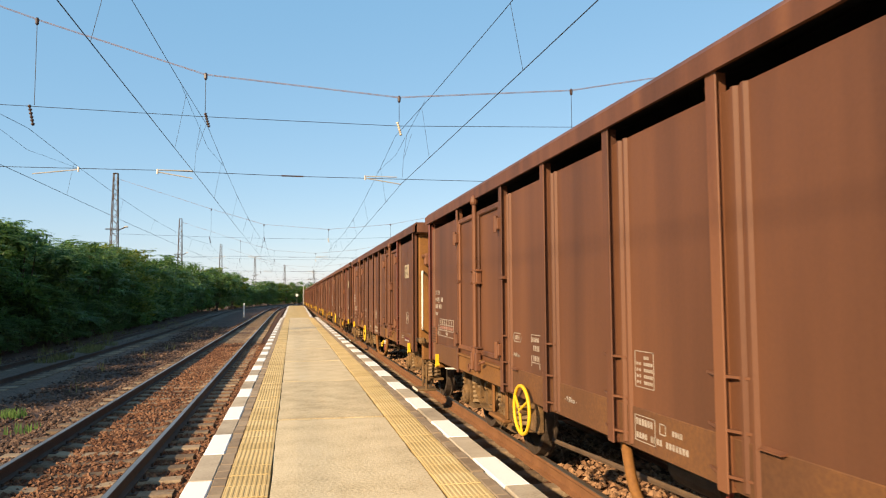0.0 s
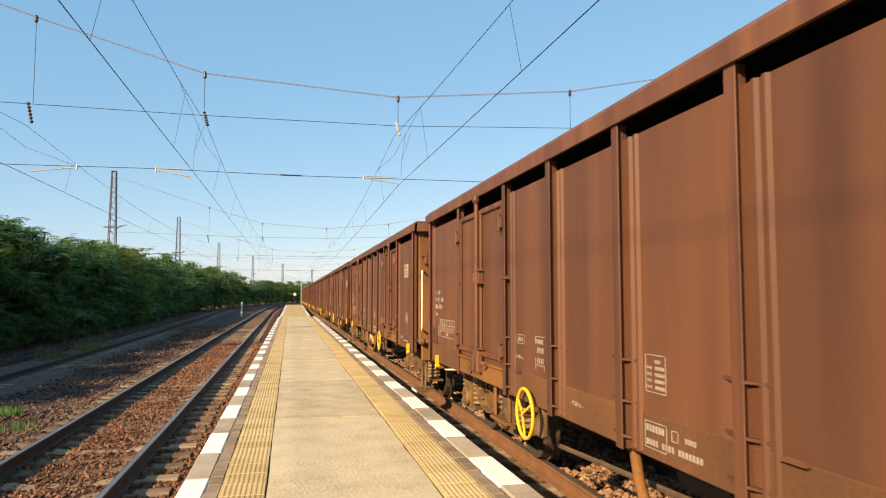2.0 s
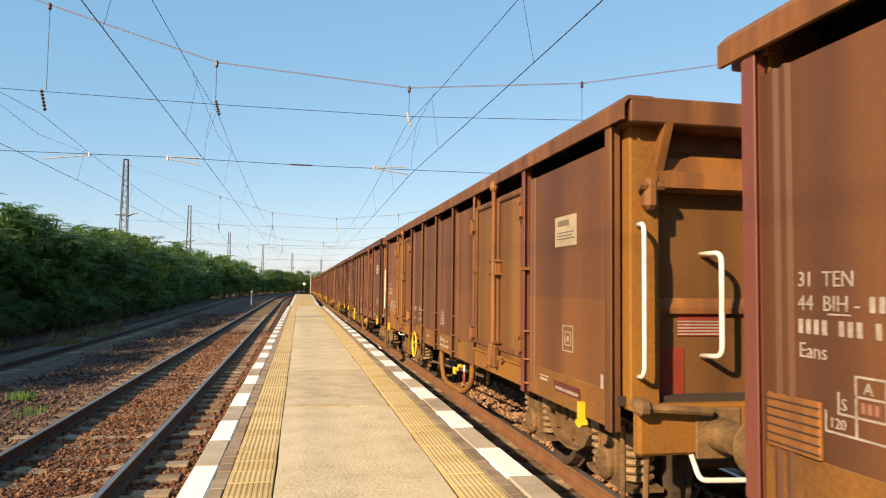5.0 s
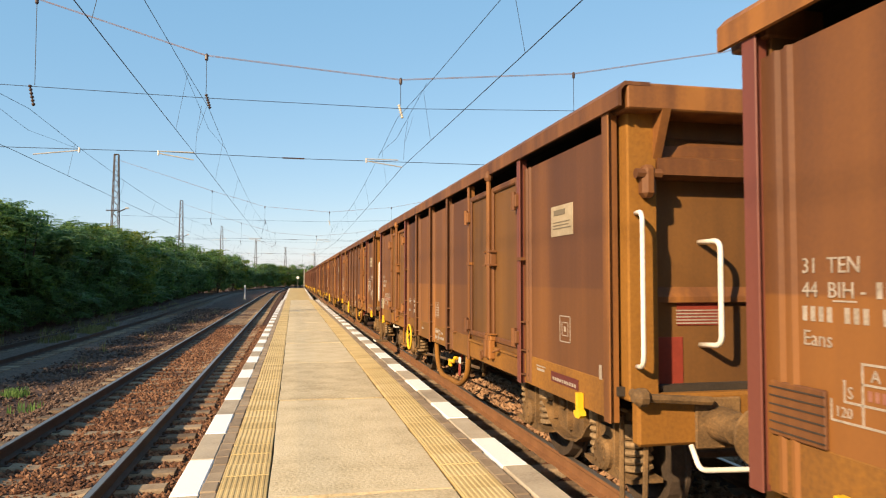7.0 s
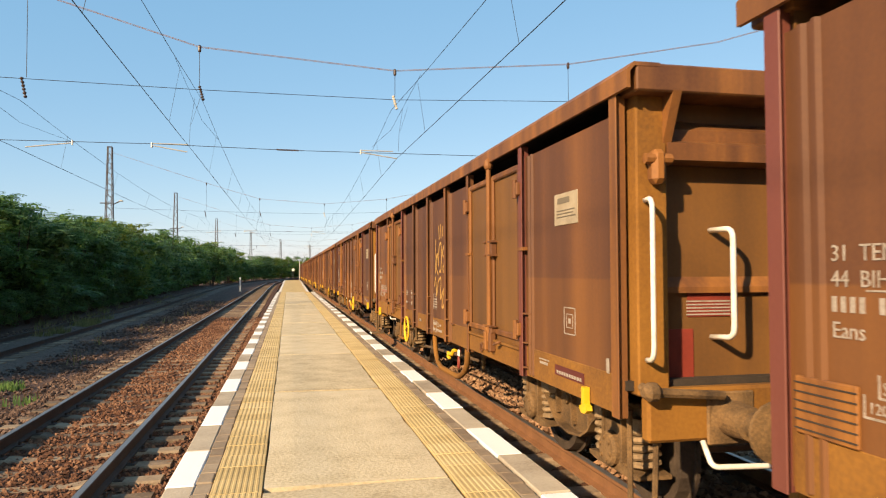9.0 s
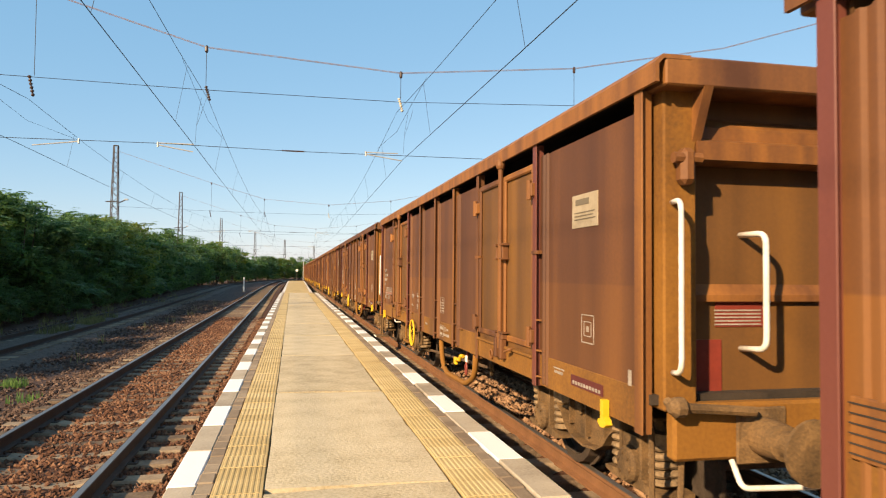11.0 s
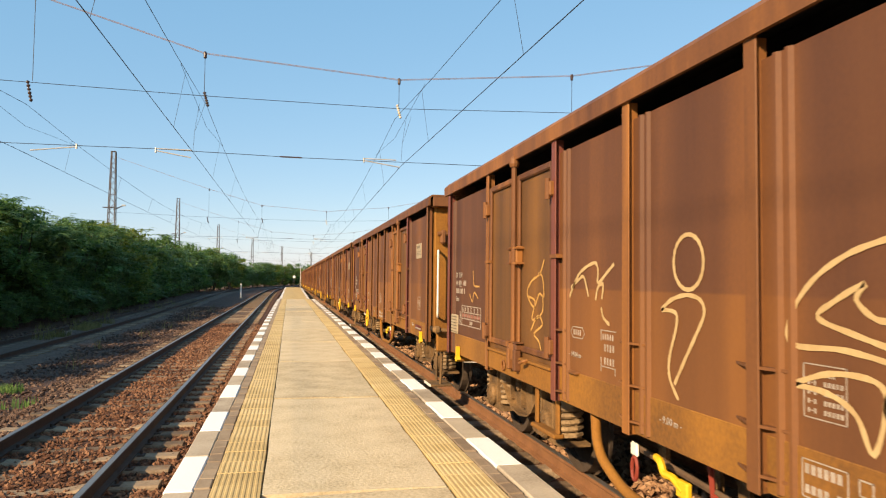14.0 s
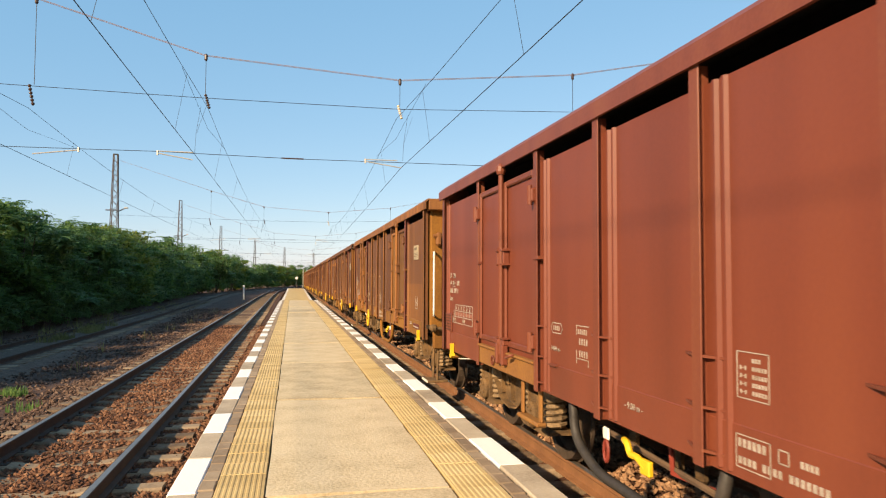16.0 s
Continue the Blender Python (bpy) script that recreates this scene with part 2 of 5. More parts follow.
M_LEAF_D = leaf_material("deep_green_leaves", [(0.055, 0.114, 0.045), (0.116, 0.206, 0.068), (0.202, 0.315, 0.091)])
M_BARK = material("bark", [(0.05, 0.035, 0.024), (0.13, 0.10, 0.075)], 6, 0.9, 0.5, stretch=(3, 3, 0.6))
M_DRY = leaf_material("dry_grass", [(0.10, 0.095, 0.03), (0.20, 0.18, 0.06), (0.28, 0.24, 0.10)])
M_POST_WHITE = material("white_post_paint", [(0.6, 0.57, 0.5), (0.8, 0.78, 0.73)], 6, 0.6, 0.1)


# ---------------------------------------------------------------- mesh tools
class Shape:
    """Collects vertices and faces of one mesh."""

    def __init__(self):
        self.v, self.f = [], []

    def add(self, verts, faces):
        k = len(self.v)
        self.v += [tuple(p) for p in verts]
        self.f += [tuple(i + k for i in q) for q in faces]
        return self

    def box(self, x0, y0, z0, x1, y1, z1, c=0.0):
        """A box; c chamfers its edges."""
        if not c:
            p = [(x, y, z) for x in (x0, x1) for y in (y0, y1) for z in (z0, z1)]
            return self.add(p, [(0, 1, 3, 2), (4, 6, 7, 5), (0, 4, 5, 1), (2, 3, 7, 6), (0, 2, 6, 4), (1, 5, 7, 3)])
        c = min(c, (x1 - x0) * 0.45, (y1 - y0) * 0.45, (z1 - z0) * 0.45)
        lo, hi = (x0, y0, z0), (x1, y1, z1)
        index, verts = {}, []
        for s in ((a, b, d) for a in (0, 1) for b in (0, 1) for d in (0, 1)):
            for axis in range(3):
                p = [(hi[i] if s[i] else lo[i]) if i == axis else ((hi[i] - c) if s[i] else (lo[i] + c)) for i in range(3)]
                index[s, axis] = len(verts)
                verts.append(p)
        faces = []
        for axis in range(3):
            a, b = (axis + 1) % 3, (axis + 2) % 3
            for side in (0, 1):
                loop = []
                for u, w in ((0, 0), (1, 0), (1, 1), (0, 1)):
                    s = [0, 0, 0]
                    s[axis], s[a], s[b] = side, u, w
                    loop.append(index[tuple(s), axis])
                faces.append(loop if side else loop[::-1])
            for u in (0, 1):
                for w in (0, 1):
                    s0, s1 = [0, 0, 0], [0, 0, 0]
                    s0[axis], s1[axis] = 0, 1
                    s0[a] = s1[a] = u
                    s0[b] = s1[b] = w
                    q = [index[tuple(s0), a], index[tuple(s1), a], index[tuple(s1), b], index[tuple(s0), b]]
                    faces.append(q if (u ^ w) else q[::-1])
        for s in ((a, b, d) for a in (0, 1) for b in (0, 1) for d in (0, 1)):
            q = [index[s, 0], index[s, 1], index[s, 2]]
            faces.append(q if sum(s) % 2 else q[::-1])
        return self.add(verts, faces)

    def tube(self, points, r, n=8, caps=True, closed=False):
        """A round tube along points."""
        pts = [Vector(p) for p in points]
        m = len(pts)
        verts, faces = [], []
        side = None
        for i, p in enumerate(pts):
            if closed:
                d = pts[(i + 1) % m] - pts[i - 1]
            else:
                d = pts[min(i + 1, m - 1)] - pts[max(i - 1, 0)]
            d.normalize()
            if side is None:
                side = d.orthogonal().normalized()
            side = (side - d * side.dot(d)).normalized()
            up = d.cross(side)
            rr = r[i] if isinstance(r, (list, tuple)) else r
            verts += [p + (side * math.cos(a) + up * math.sin(a)) * rr for a in (2 * math.pi * k / n for k in range(n))]
        for i in range(m if closed else m - 1):
            j = (i + 1) % m
            faces += [(i * n + k, i * n + (k + 1) % n, j * n + (k + 1) % n, j * n + k) for k in range(n)]
        if caps and not closed:
            faces += [tuple(range(n))[::-1], tuple((m - 1) * n + k for k in range(n))]
        return self.add(verts, faces)

    def cyl(self, a, b, r, n=16):
        return self.tube([a, b], r, n)

    def lathe(self, centre, axis, profile, n=20):
        """profile: (along, radius) pairs round an axis 'x', 'y' or 'z'."""
        verts, faces = [], []
        for along, r in profile:
            for k in range(n):
                u, w = r * math.cos(2 * math.pi * k / n), r * math.sin(2 * math.pi * k / n)
                p = {"x": (along, u, w), "y": (w, along, u), "z": (u, w, along)}[axis]
                verts.append([p[i] + centre[i] for i in range(3)])
        m = len(profile)
        for i in range(m - 1):
            faces += [(i * n + k, i * n + (k + 1) % n, (i + 1) * n + (k + 1) % n, (i + 1) * n + k) for k in range(n)]
        faces += [tuple(range(n))[::-1], tuple((m - 1) * n + k for k in range(n))]
        return self.add(verts, faces)

    def prism(self, outline, axis, a, b):
        """An outline of (u, w) pairs pushed along an axis: x: (y, z), y: (x, z), z: (x, y)."""
        n, verts = len(outline), []
        for s in (a, b):
            verts += [{"x": (s, u, w), "y": (u, s, w), "z": (u, w, s)}[axis] for u, w in outline]
        return self.add(verts, [tuple(range(n))[::-1], tuple(range(n, 2 * n))] + [(k, (k + 1) % n, n + (k + 1) % n, n + k) for k in range(n)])

    def mesh(self, name, mat, smooth=False):
        me = bpy.data.meshes.new(name)
        me.from_pydata(self.v, [], self.f)
        me.materials.append(mat)
        if not self.v:
            return me
        bm = bmesh.new()
        bm.from_mesh(me)
        if len(bm.faces) < 60000:
            bmesh.ops.recalc_face_normals(bm, faces=bm.faces)
        bm.to_mesh(me)
        bm.free()
        if smooth:
            me.polygons.foreach_set("use_smooth", [True] * len(me.polygons))
        me.update()
        return me


def part(name, shape, mat, parent=None, label="", smooth=False):
    """Links a Shape as one mesh object under a thing or a part."""
    ob = new(name, shape.mesh(name, mat, smooth))
    ob.parent = parent
    return tagged(ob, label) if label else ob


def empty(name, m=None, label="", category="", group="", kind=""):
    ob = new(name)
    if m is not None:
        ob.matrix_world = m
    return tagged(ob, label, category, group, kind)


def piece(name, me, parent, x, y, z, rz=0.0, tilt=0.0):
    ob = new(name, me)
    ob.parent = parent
    ob.location, ob.rotation_euler = (x, y, z), (tilt, 0, rz)
    return ob


# ---------------------------------------------------------------- the lie of the tracks
BEND, RADIUS = 118.0, 600.0        # straight up to here, then a bend to the right
LEFT, RIGHT, FAR = -2.536, 3.596, -8.36
FAR_Z = -0.2


def along(x, s):
    """The place and heading of a line x metres off the axis, s metres along it."""
    if s <= BEND:
        return x, s, 0.0
    a = (s - BEND) / RADIUS
    return RADIUS - (RADIUS - x) * math.cos(a), BEND + (RADIUS - x) * math.sin(a), -a


def no_drift(s):
    return 0.0


def left_drift(s):
    """The left track edges slowly away from the platform."""
    return -0.0065 * max(0.0, min(s, 85.0) - 8.0)


def far_drift(s):
    """The siding spreads out further still."""
    return -0.0075 * max(0.0, min(s, 40.0) - 12.0) - 0.030 * max(0.0, min(s, 110.0) - 40.0)


def stations(a, b, straight=12.0, bent=8.0):
    out, s = [], a
    while s < b:
        out.append(s)
        s += straight if s < BEND else bent
    return out + [b]


def sweep(outline, x0, z0, a, b, straight=12.0, drift=no_drift):
    """An outline of (x, z) pairs swept along the tracks."""
    sh, n, st = Shape(), len(outline), stations(a, b, straight)
    verts, faces = [], []
    for s in st:
        verts += [(*along(x0 + u + drift(s), s)[:2], z0 + w) for u, w in outline]
    for i in range(len(st) - 1):
        faces += [(i * n + k, i * n + (k + 1) % n, (i + 1) * n + (k + 1) % n, (i + 1) * n + k) for k in range(n)]
    faces += [tuple(range(n))[::-1], tuple((len(st) - 1) * n + k for k in range(n))]
    return sh.add(verts, faces)

# ---------------------------------------------------------------- ground and tracks
def build_ground():
    rng = random.Random(3)
    sh = Shape()
    xs = [-3000, -600, -120, -40, -20] + [-14 + 0.7 * i for i in range(34)] + [14, 30, 120, 600, 3000]
    ys = [-3000, -400, -60, -20] + [-6 + 0.9 * i for i in range(90)] + [90, 110, 140, 180, 240, 320, 480, 900, 3000]
    verts, faces = [], []
    for y in ys:
        for x in xs:
            near = -14 < x < 12 and -8 < y < 78
            verts.append((x, y, -0.46 + (0.05 * noise.noise((x * 0.5, y * 0.5, 0)) + 0.02 * rng.uniform(-1, 1) if near else 0)))
    n = len(xs)
    for j in range(len(ys) - 1):
        faces += [(j * n + i, j * n + i + 1, (j + 1) * n + i + 1, (j + 1) * n + i) for i in range(n - 1)]
    tagged(part("ground", sh.add(verts, faces), M_GROUND), "dark cinder ground with gravel and sparse weeds", "ground", kind="structure")


RAIL_OUT = [(-0.036, 0), (-0.036, -0.03), (-0.012, -0.05), (-0.010, -0.14), (-0.07, -0.155), (-0.07, -0.172),
            (0.07, -0.172), (0.07, -0.155), (0.010, -0.14), (0.012, -0.05), (0.036, -0.03), (0.036, 0)]


def sleeper_mesh(name, z):
    """A concrete sleeper with raised rail seats and a lower middle, chamfered along its top."""
    sh = Shape()
    prof = [(-1.28, -0.155), (-1.0, -0.160), (-0.55, -0.160), (-0.35, -0.195), (0.35, -0.195), (0.55, -0.160), (1.0, -0.160), (1.28, -0.155)]
    verts, faces = [], []
    for x, top in prof:
        verts += [(x, -0.14, -0.36), (x, -0.125, top - 0.02), (x, -0.10, top), (x, 0.10, top), (x, 0.125, top - 0.02), (x, 0.14, -0.36)]
    n = 6
    for i in range(len(prof) - 1):
        faces += [(i * n + k, i * n + k + 1, (i + 1) * n + k + 1, (i + 1) * n + k) for k in range(n - 1)]
    faces += [tuple(range(n)), tuple((len(prof) - 1) * n + k for k in range(n))[::-1]]
    return sh.add(verts, faces).mesh(name, M_SLEEPER)


def fastening_mesh():
    sh = Shape()
    for side in (-1, 1):
        for e in (-1, 1):
            x = side * 0.7525 + e * 0.11
            sh.box(x - 0.045, -0.07, -0.172, x + 0.045, 0.07, -0.145, 0.008)
            sh.lathe((x, 0, 0), "z", [(-0.146, 0.018), (-0.105, 0.018), (-0.10, 0.01)], 6)
    return sh.mesh("rail_fastening", M_RAIL)


def build_track(name, x0, z0, a, b, side_mat, label, bed, first, last, pitch=0.6, low=True, drift=no_drift, top_mat=M_RAILTOP, top_label="polished top of the rail", bed_mat=M_BED):
    track = empty(name, label=label, category="railway track", kind="structure")
    for sgn in (-1, 1):
        rail = part("rail", sweep([(sgn * 0.7525 + u, w) for u, w in RAIL_OUT], x0, z0, a, b, drift=drift), side_mat, track, "rust-coated steel rail")
        part("running_face", sweep([(sgn * 0.7525 + u, w) for u, w in ((-0.030, 0.0005), (-0.026, 0.004), (0.026, 0.004), (0.030, 0.0005))], x0, z0, a, b, drift=drift),
             top_mat, rail, top_label)
    me, fa = sleeper_mesh("sleeper", z0), fastening_mesh()
    rng = random.Random(int(abs(x0) * 10))
    s, k = first, 0
    far_sleepers = Shape()
    while s < last:
        x, y, h = along(x0 + drift(s), s)
        if k < (70 if z0 < 0 else 85):
            ob = piece("sleeper", me, track, x + rng.uniform(-0.02, 0.02), y, z0 + rng.uniform(-0.012, 0.006), h + rng.uniform(-0.012, 0.012))
            if k < 18 and low:
                piece("rail_fastening", fa, ob, 0, 0, 0)
        else:
            c, sn = math.cos(h), math.sin(h)
            far_sleepers.add([(x + u * c - w * sn, y + u * sn + w * c, z0 + q) for u in (-1.28, 1.28) for w in (-0.12, 0.12) for q in (-0.3, -0.165)],
                             [(0, 1, 3, 2), (4, 6, 7, 5), (0, 4, 5, 1), (2, 3, 7, 6), (1, 5, 7, 3)])
        s += pitch
        k += 1
    if far_sleepers.v:
        tagged(part("sleepers_far", far_sleepers, M_SLEEPER, track), kind="stuff")
    part("ballast_bed", sweep(bed, x0, z0, a, b, 4.0, drift), bed_mat, track, "bed of broken stone")
    return track


def stones(name, mat, zone, count, height, size, seed, label, skip=None):
    """Many broken stones, each a small crooked eight-sided lump, as one object."""
    rng = np.random.RandomState(seed)
    base = np.array([(1, 0, 0), (-1, 0, 0), (0, 1, 0), (0, -1, 0), (0, 0, 1), (0, 0, -1)], float)
    tri = np.array([(0, 2, 4), (2, 1, 4), (1, 3, 4), (3, 0, 4), (2, 0, 5), (1, 2, 5), (3, 1, 5), (0, 3, 5)])
    x0, x1, y0, y1 = zone
    u = rng.rand(count)
    y = y0 + (y1 - y0) * u ** 1.7
    x = x0 + (x1 - x0) * rng.rand(count)
    if skip:
        keep = np.array([not skip(a, b) for a, b in zip(x, y)])
        x, y = x[keep], y[keep]
    n = len(x)
    s = size * (0.55 + 0.9 * rng.rand(n)) * (1 + 0.03 * (y - y0))
    v = base[None] * (0.6 + 0.6 * rng.rand(n, 6, 1)) + 0.25 * (rng.rand(n, 6, 3) - 0.5)
    a = rng.rand(n) * 6.283
    ca, sa = np.cos(a)[:, None], np.sin(a)[:, None]
    vx = v[:, :, 0] * ca - v[:, :, 1] * sa
    vy = v[:, :, 0] * sa + v[:, :, 1] * ca
    tip = (rng.rand(n, 1) - 0.5) * 1.2
    vz = v[:, :, 2] * 0.7 + vx * tip
    z = np.array([height(p, q) for p, q in zip(x, y)])
    pts = np.stack([x[:, None] + vx * s[:, None], y[:, None] + vy * s[:, None], z[:, None] + vz * s[:, None] + 0.2 * s[:, None]], -1).reshape(-1, 3)
    faces = (tri[None] + 6 * np.arange(n)[:, None, None]).reshape(-1, 3)
    me = bpy.data.meshes.new(name)
    me.from_pydata(pts.tolist(), [], faces.tolist())
    me.materials.append(mat)
    tagged(new(name, me), label, "gravel", kind="stuff")


RIGHT_Z = 0.11          # the train's track lies a little higher
BED = [(-2.0, -0.5), (-1.55, -0.215), (-0.2, -0.205), (0.2, -0.205), (1.5, -0.21), (1.72, -0.27), (1.75, -0.5)]
BED_R = [(-1.75, -0.66), (-1.72, -0.56), (-1.12, -0.50), (-0.84, -0.27), (-0.62, -0.20), (-0.4, -0.155), (0.4, -0.155), (0.64, -0.20), (1.5, -0.235), (2.0, -0.5)]
BED_F = [(-2.3, -0.34), (-1.35, -0.185), (-0.6, -0.168), (0.0, -0.176), (0.6, -0.168), (1.35, -0.185), (2.3, -0.34)]


# ---------------------------------------------------------------- platform
P_LEFT, P_RIGHT, P_TOP = -0.827, 1.892, 0.458
P_START, P_JOG, P_END = -14.0, 53.0, 128.0


def right_edge(s):
    return P_RIGHT if s < P_JOG else 1.52 + 0.5 * min(1, (s - P_JOG) / 60)


def left_edge(s):
    return P_LEFT if s < P_JOG else -0.72


def build_platform():
    rng = random.Random(5)
    plat = empty("platform", label="long concrete island platform with painted edges between two tracks", category="platform", kind="structure")
    for x0, x1, name in ((P_LEFT + 0.02, P_LEFT + 0.17, "retaining_wall"), (P_RIGHT - 0.17, P_RIGHT - 0.02, "retaining_wall")):
        part(name, Shape().box(x0, P_START, -0.6, x1, P_JOG, P_TOP - 0.12), M_WALL, plat, "stained concrete platform wall")
    part("bedding", Shape().box(P_LEFT + 0.172, P_START, -0.5, P_RIGHT - 0.172, P_JOG - 0.01, P_TOP - 0.075), M_JOINT, plat, "dirt in the joints between slabs")
    # middle slabs, cast in place, about four metres each
    y = 1.0 - 4 * 4
    while y < P_JOG:
        y1 = min(y + 4.0, P_JOG)
        skew, lift = rng.uniform(-0.03, 0.05), rng.uniform(-0.004, 0.004)
        sh, nx, ny = Shape(), 6, 12
        verts, faces = [], []
        for j in range(ny + 1):
            for i in range(nx + 1):
                u, w = i / nx, j / ny
                xx = -0.156 + 1.308 * u
                yy = y + 0.036 + (y1 - y - 0.072) * w + skew * (1 - 2 * u)
                edge = 0.006 if j in (0, ny) or i in (0, nx) else 0
                verts.append((xx + (rng.uniform(-0.008, 0.008) if i in (0, nx) else 0), yy + (rng.uniform(-0.013, 0.013) if j in (0, ny) else 0),
                              P_TOP + lift - edge + rng.uniform(-0.0015, 0.0015)))
        n = nx + 1
        for j in range(ny):
            faces += [(j * n + i, j * n + i + 1, (j + 1) * n + i + 1, (j + 1) * n + i) for i in range(nx)]
        ring = [i for i in range(n)] + [j * n + nx for j in range(1, ny + 1)] + [ny * n + i for i in range(nx - 1, -1, -1)] + [j * n for j in range(ny - 1, 0, -1)]
        low = [(verts[i][0], verts[i][1], P_TOP - 0.1) for i in ring]
        k0 = len(verts)
        verts += low
        faces += [(ring[i], ring[(i + 1) % len(ring)], k0 + (i + 1) % len(ring), k0 + i) for i in range(len(ring))]
        part("concrete_slab", sh.add(verts, faces), M_CONCRETE, plat)
        y += 4.0
    # edge blocks, a metre long, white and bare in turn
    def block(mat, w):
        return Shape().box(0, 0.006, -0.16, w, 0.994, 0, 0.010).mesh("edge_block", mat)
    white_l, grey_l = block(M_WHITE_EDGE, 0.2), block(M_GREY_EDGE, 0.2)
    white_r, grey_r = block(M_WHITE_EDGE, 0.23), block(M_GREY_EDGE, 0.23)
    y, k = P_START + 0.2, 0
    for k in range(67):
        yl = -13.8 + k
        piece("edge_block", white_l if k % 2 else grey_l, plat, P_LEFT + rng.uniform(-0.006, 0.006), yl, P_TOP + rng.uniform(-0.006, 0.004), rng.uniform(-0.004, 0.004))
        yr = -13.52 + k
        piece("edge_block", white_r if k % 2 else grey_r, plat, P_RIGHT - 0.23 + rng.uniform(-0.006, 0.006), yr, P_TOP + rng.uniform(-0.006, 0.004), rng.uniform(-0.004, 0.004))
    # brick courses between the edge and the tactile strip
    brick = Shape().box(0, 0.004, -0.08, 0.115, 0.246, 0, 0.008).mesh("brick", M_BRICK)
    for k in range(100):
        y = 1.0 + 0.25 * k
        for x in (-0.628, 1.532):
            if y < P_JOG:
                piece("brick", brick, plat, x + rng.uniform(-0.006, 0.006), y, P_TOP - 0.004 + rng.uniform(-0.006, 0.004), rng.uniform(-0.02, 0.02))
    sh = Shape()
    for x in (-0.628, 1.532):
        sh.box(x, 26.0, P_TOP - 0.1, x + 0.115, P_JOG, P_TOP - 0.004)
        sh.box(x, P_START, P_TOP - 0.1, x + 0.115, 1.0, P_TOP - 0.004)
    part("brick_course", sh, M_BRICK, plat)
    # tactile tiles with lengthwise ribs
    def tile():
        sh = Shape().box(0, 0.002, -0.05, 0.344, 0.338, 0, 0.004)
        for i in range(8):
            x = 0.018 + 0.0395 * i
            sh.add([(x, 0.004, 0), (x + 0.006, 0.008, 0.0032), (x + 0.020, 0.008, 0.0032), (x + 0.026, 0.004, 0),
                    (x, 0.336, 0), (x + 0.006, 0.332, 0.0032), (x + 0.020, 0.332, 0.0032), (x + 0.026, 0.336, 0)],
                   [(0, 4, 5, 1), (1, 5, 6, 2), (2, 6, 7, 3), (0, 1, 2, 3), (4, 7, 6, 5)])
        return sh
    me = tile().mesh("tactile_tile", M_TACTILE)
    for k in range(150):
        y = 1.2 + 0.34 * k
        for x in (-0.508, 1.174):
            if y < P_JOG - 0.3:
                piece("tactile_tile", me, plat, x + rng.uniform(-0.002, 0.002), y, P_TOP + rng.uniform(-0.004, 0.002), rng.uniform(-0.004, 0.004))
    sh = Shape()
    for x in (-0.508, 1.174):
        sh.box(x, 1.19, P_TOP - 0.1, x + 0.344, P_JOG - 0.05, P_TOP - 0.007)
        sh.box(x, P_START, P_TOP - 0.1, x + 0.344, 1.19, P_TOP - 0.002)
    part("tactile_strip", sh, M_TACTILE, plat)
    # the far, narrower length of the platform
    st = [P_JOG + 3 * i for i in range(26)]
    def ribbon(off0, off1, top):
        sh, verts, faces = Shape(), [], []
        for s in st:
            x0, x1 = off0(s), off1(s)
            verts += [(*along(x0, s)[:2], -0.5), (*along(x0, s)[:2], top), (*along(x1, s)[:2], top), (*along(x1, s)[:2], -0.5)]
        for i in range(len(st) - 1):
            faces += [(4 * i + k, 4 * i + (k + 1) % 4, 4 * i + 4 + (k + 1) % 4, 4 * i + 4 + k) for k in range(4)]
        return sh.add(verts, faces + [(0, 1, 2, 3), tuple(range(4 * len(st) - 4, 4 * len(st)))[::-1]])
    part("far_slab", ribbon(lambda s: left_edge(s) + 0.2, lambda s: right_edge(s) - 0.2, P_TOP - 0.004), M_TACTILE, plat)
    for mat, first in ((M_WHITE_EDGE, 1), (M_GREY_EDGE, 0)):
        sh = Shape()
        for k in range(first, 72, 2):
            for edge, shift in ((left_edge, 0.0), (right_edge, -0.2)):
                s = P_JOG + 0.2 + k
                (x0, y0, _), (x1, y1, _) = along(edge(s) + shift, s), along(edge(s + 1) + shift, s + 0.98)
                sh.add([(x0, y0, P_TOP - 0.16), (x0 + 0.2, y0, P_TOP - 0.16), (x1 + 0.2, y1, P_TOP - 0.16), (x1, y1, P_TOP - 0.16), (x0, y0, P_TOP), (x0 + 0.2, y0, P_TOP), (x1 + 0.2, y1, P_TOP), (x1, y1, P_TOP)],
                       [(0, 3, 2, 1), (4, 5, 6, 7), (0, 1, 5, 4), (1, 2, 6, 5), (2, 3, 7, 6), (3, 0, 4, 7)])
        tagged(part("far_edge_blocks", sh, mat, plat), kind="stuff")


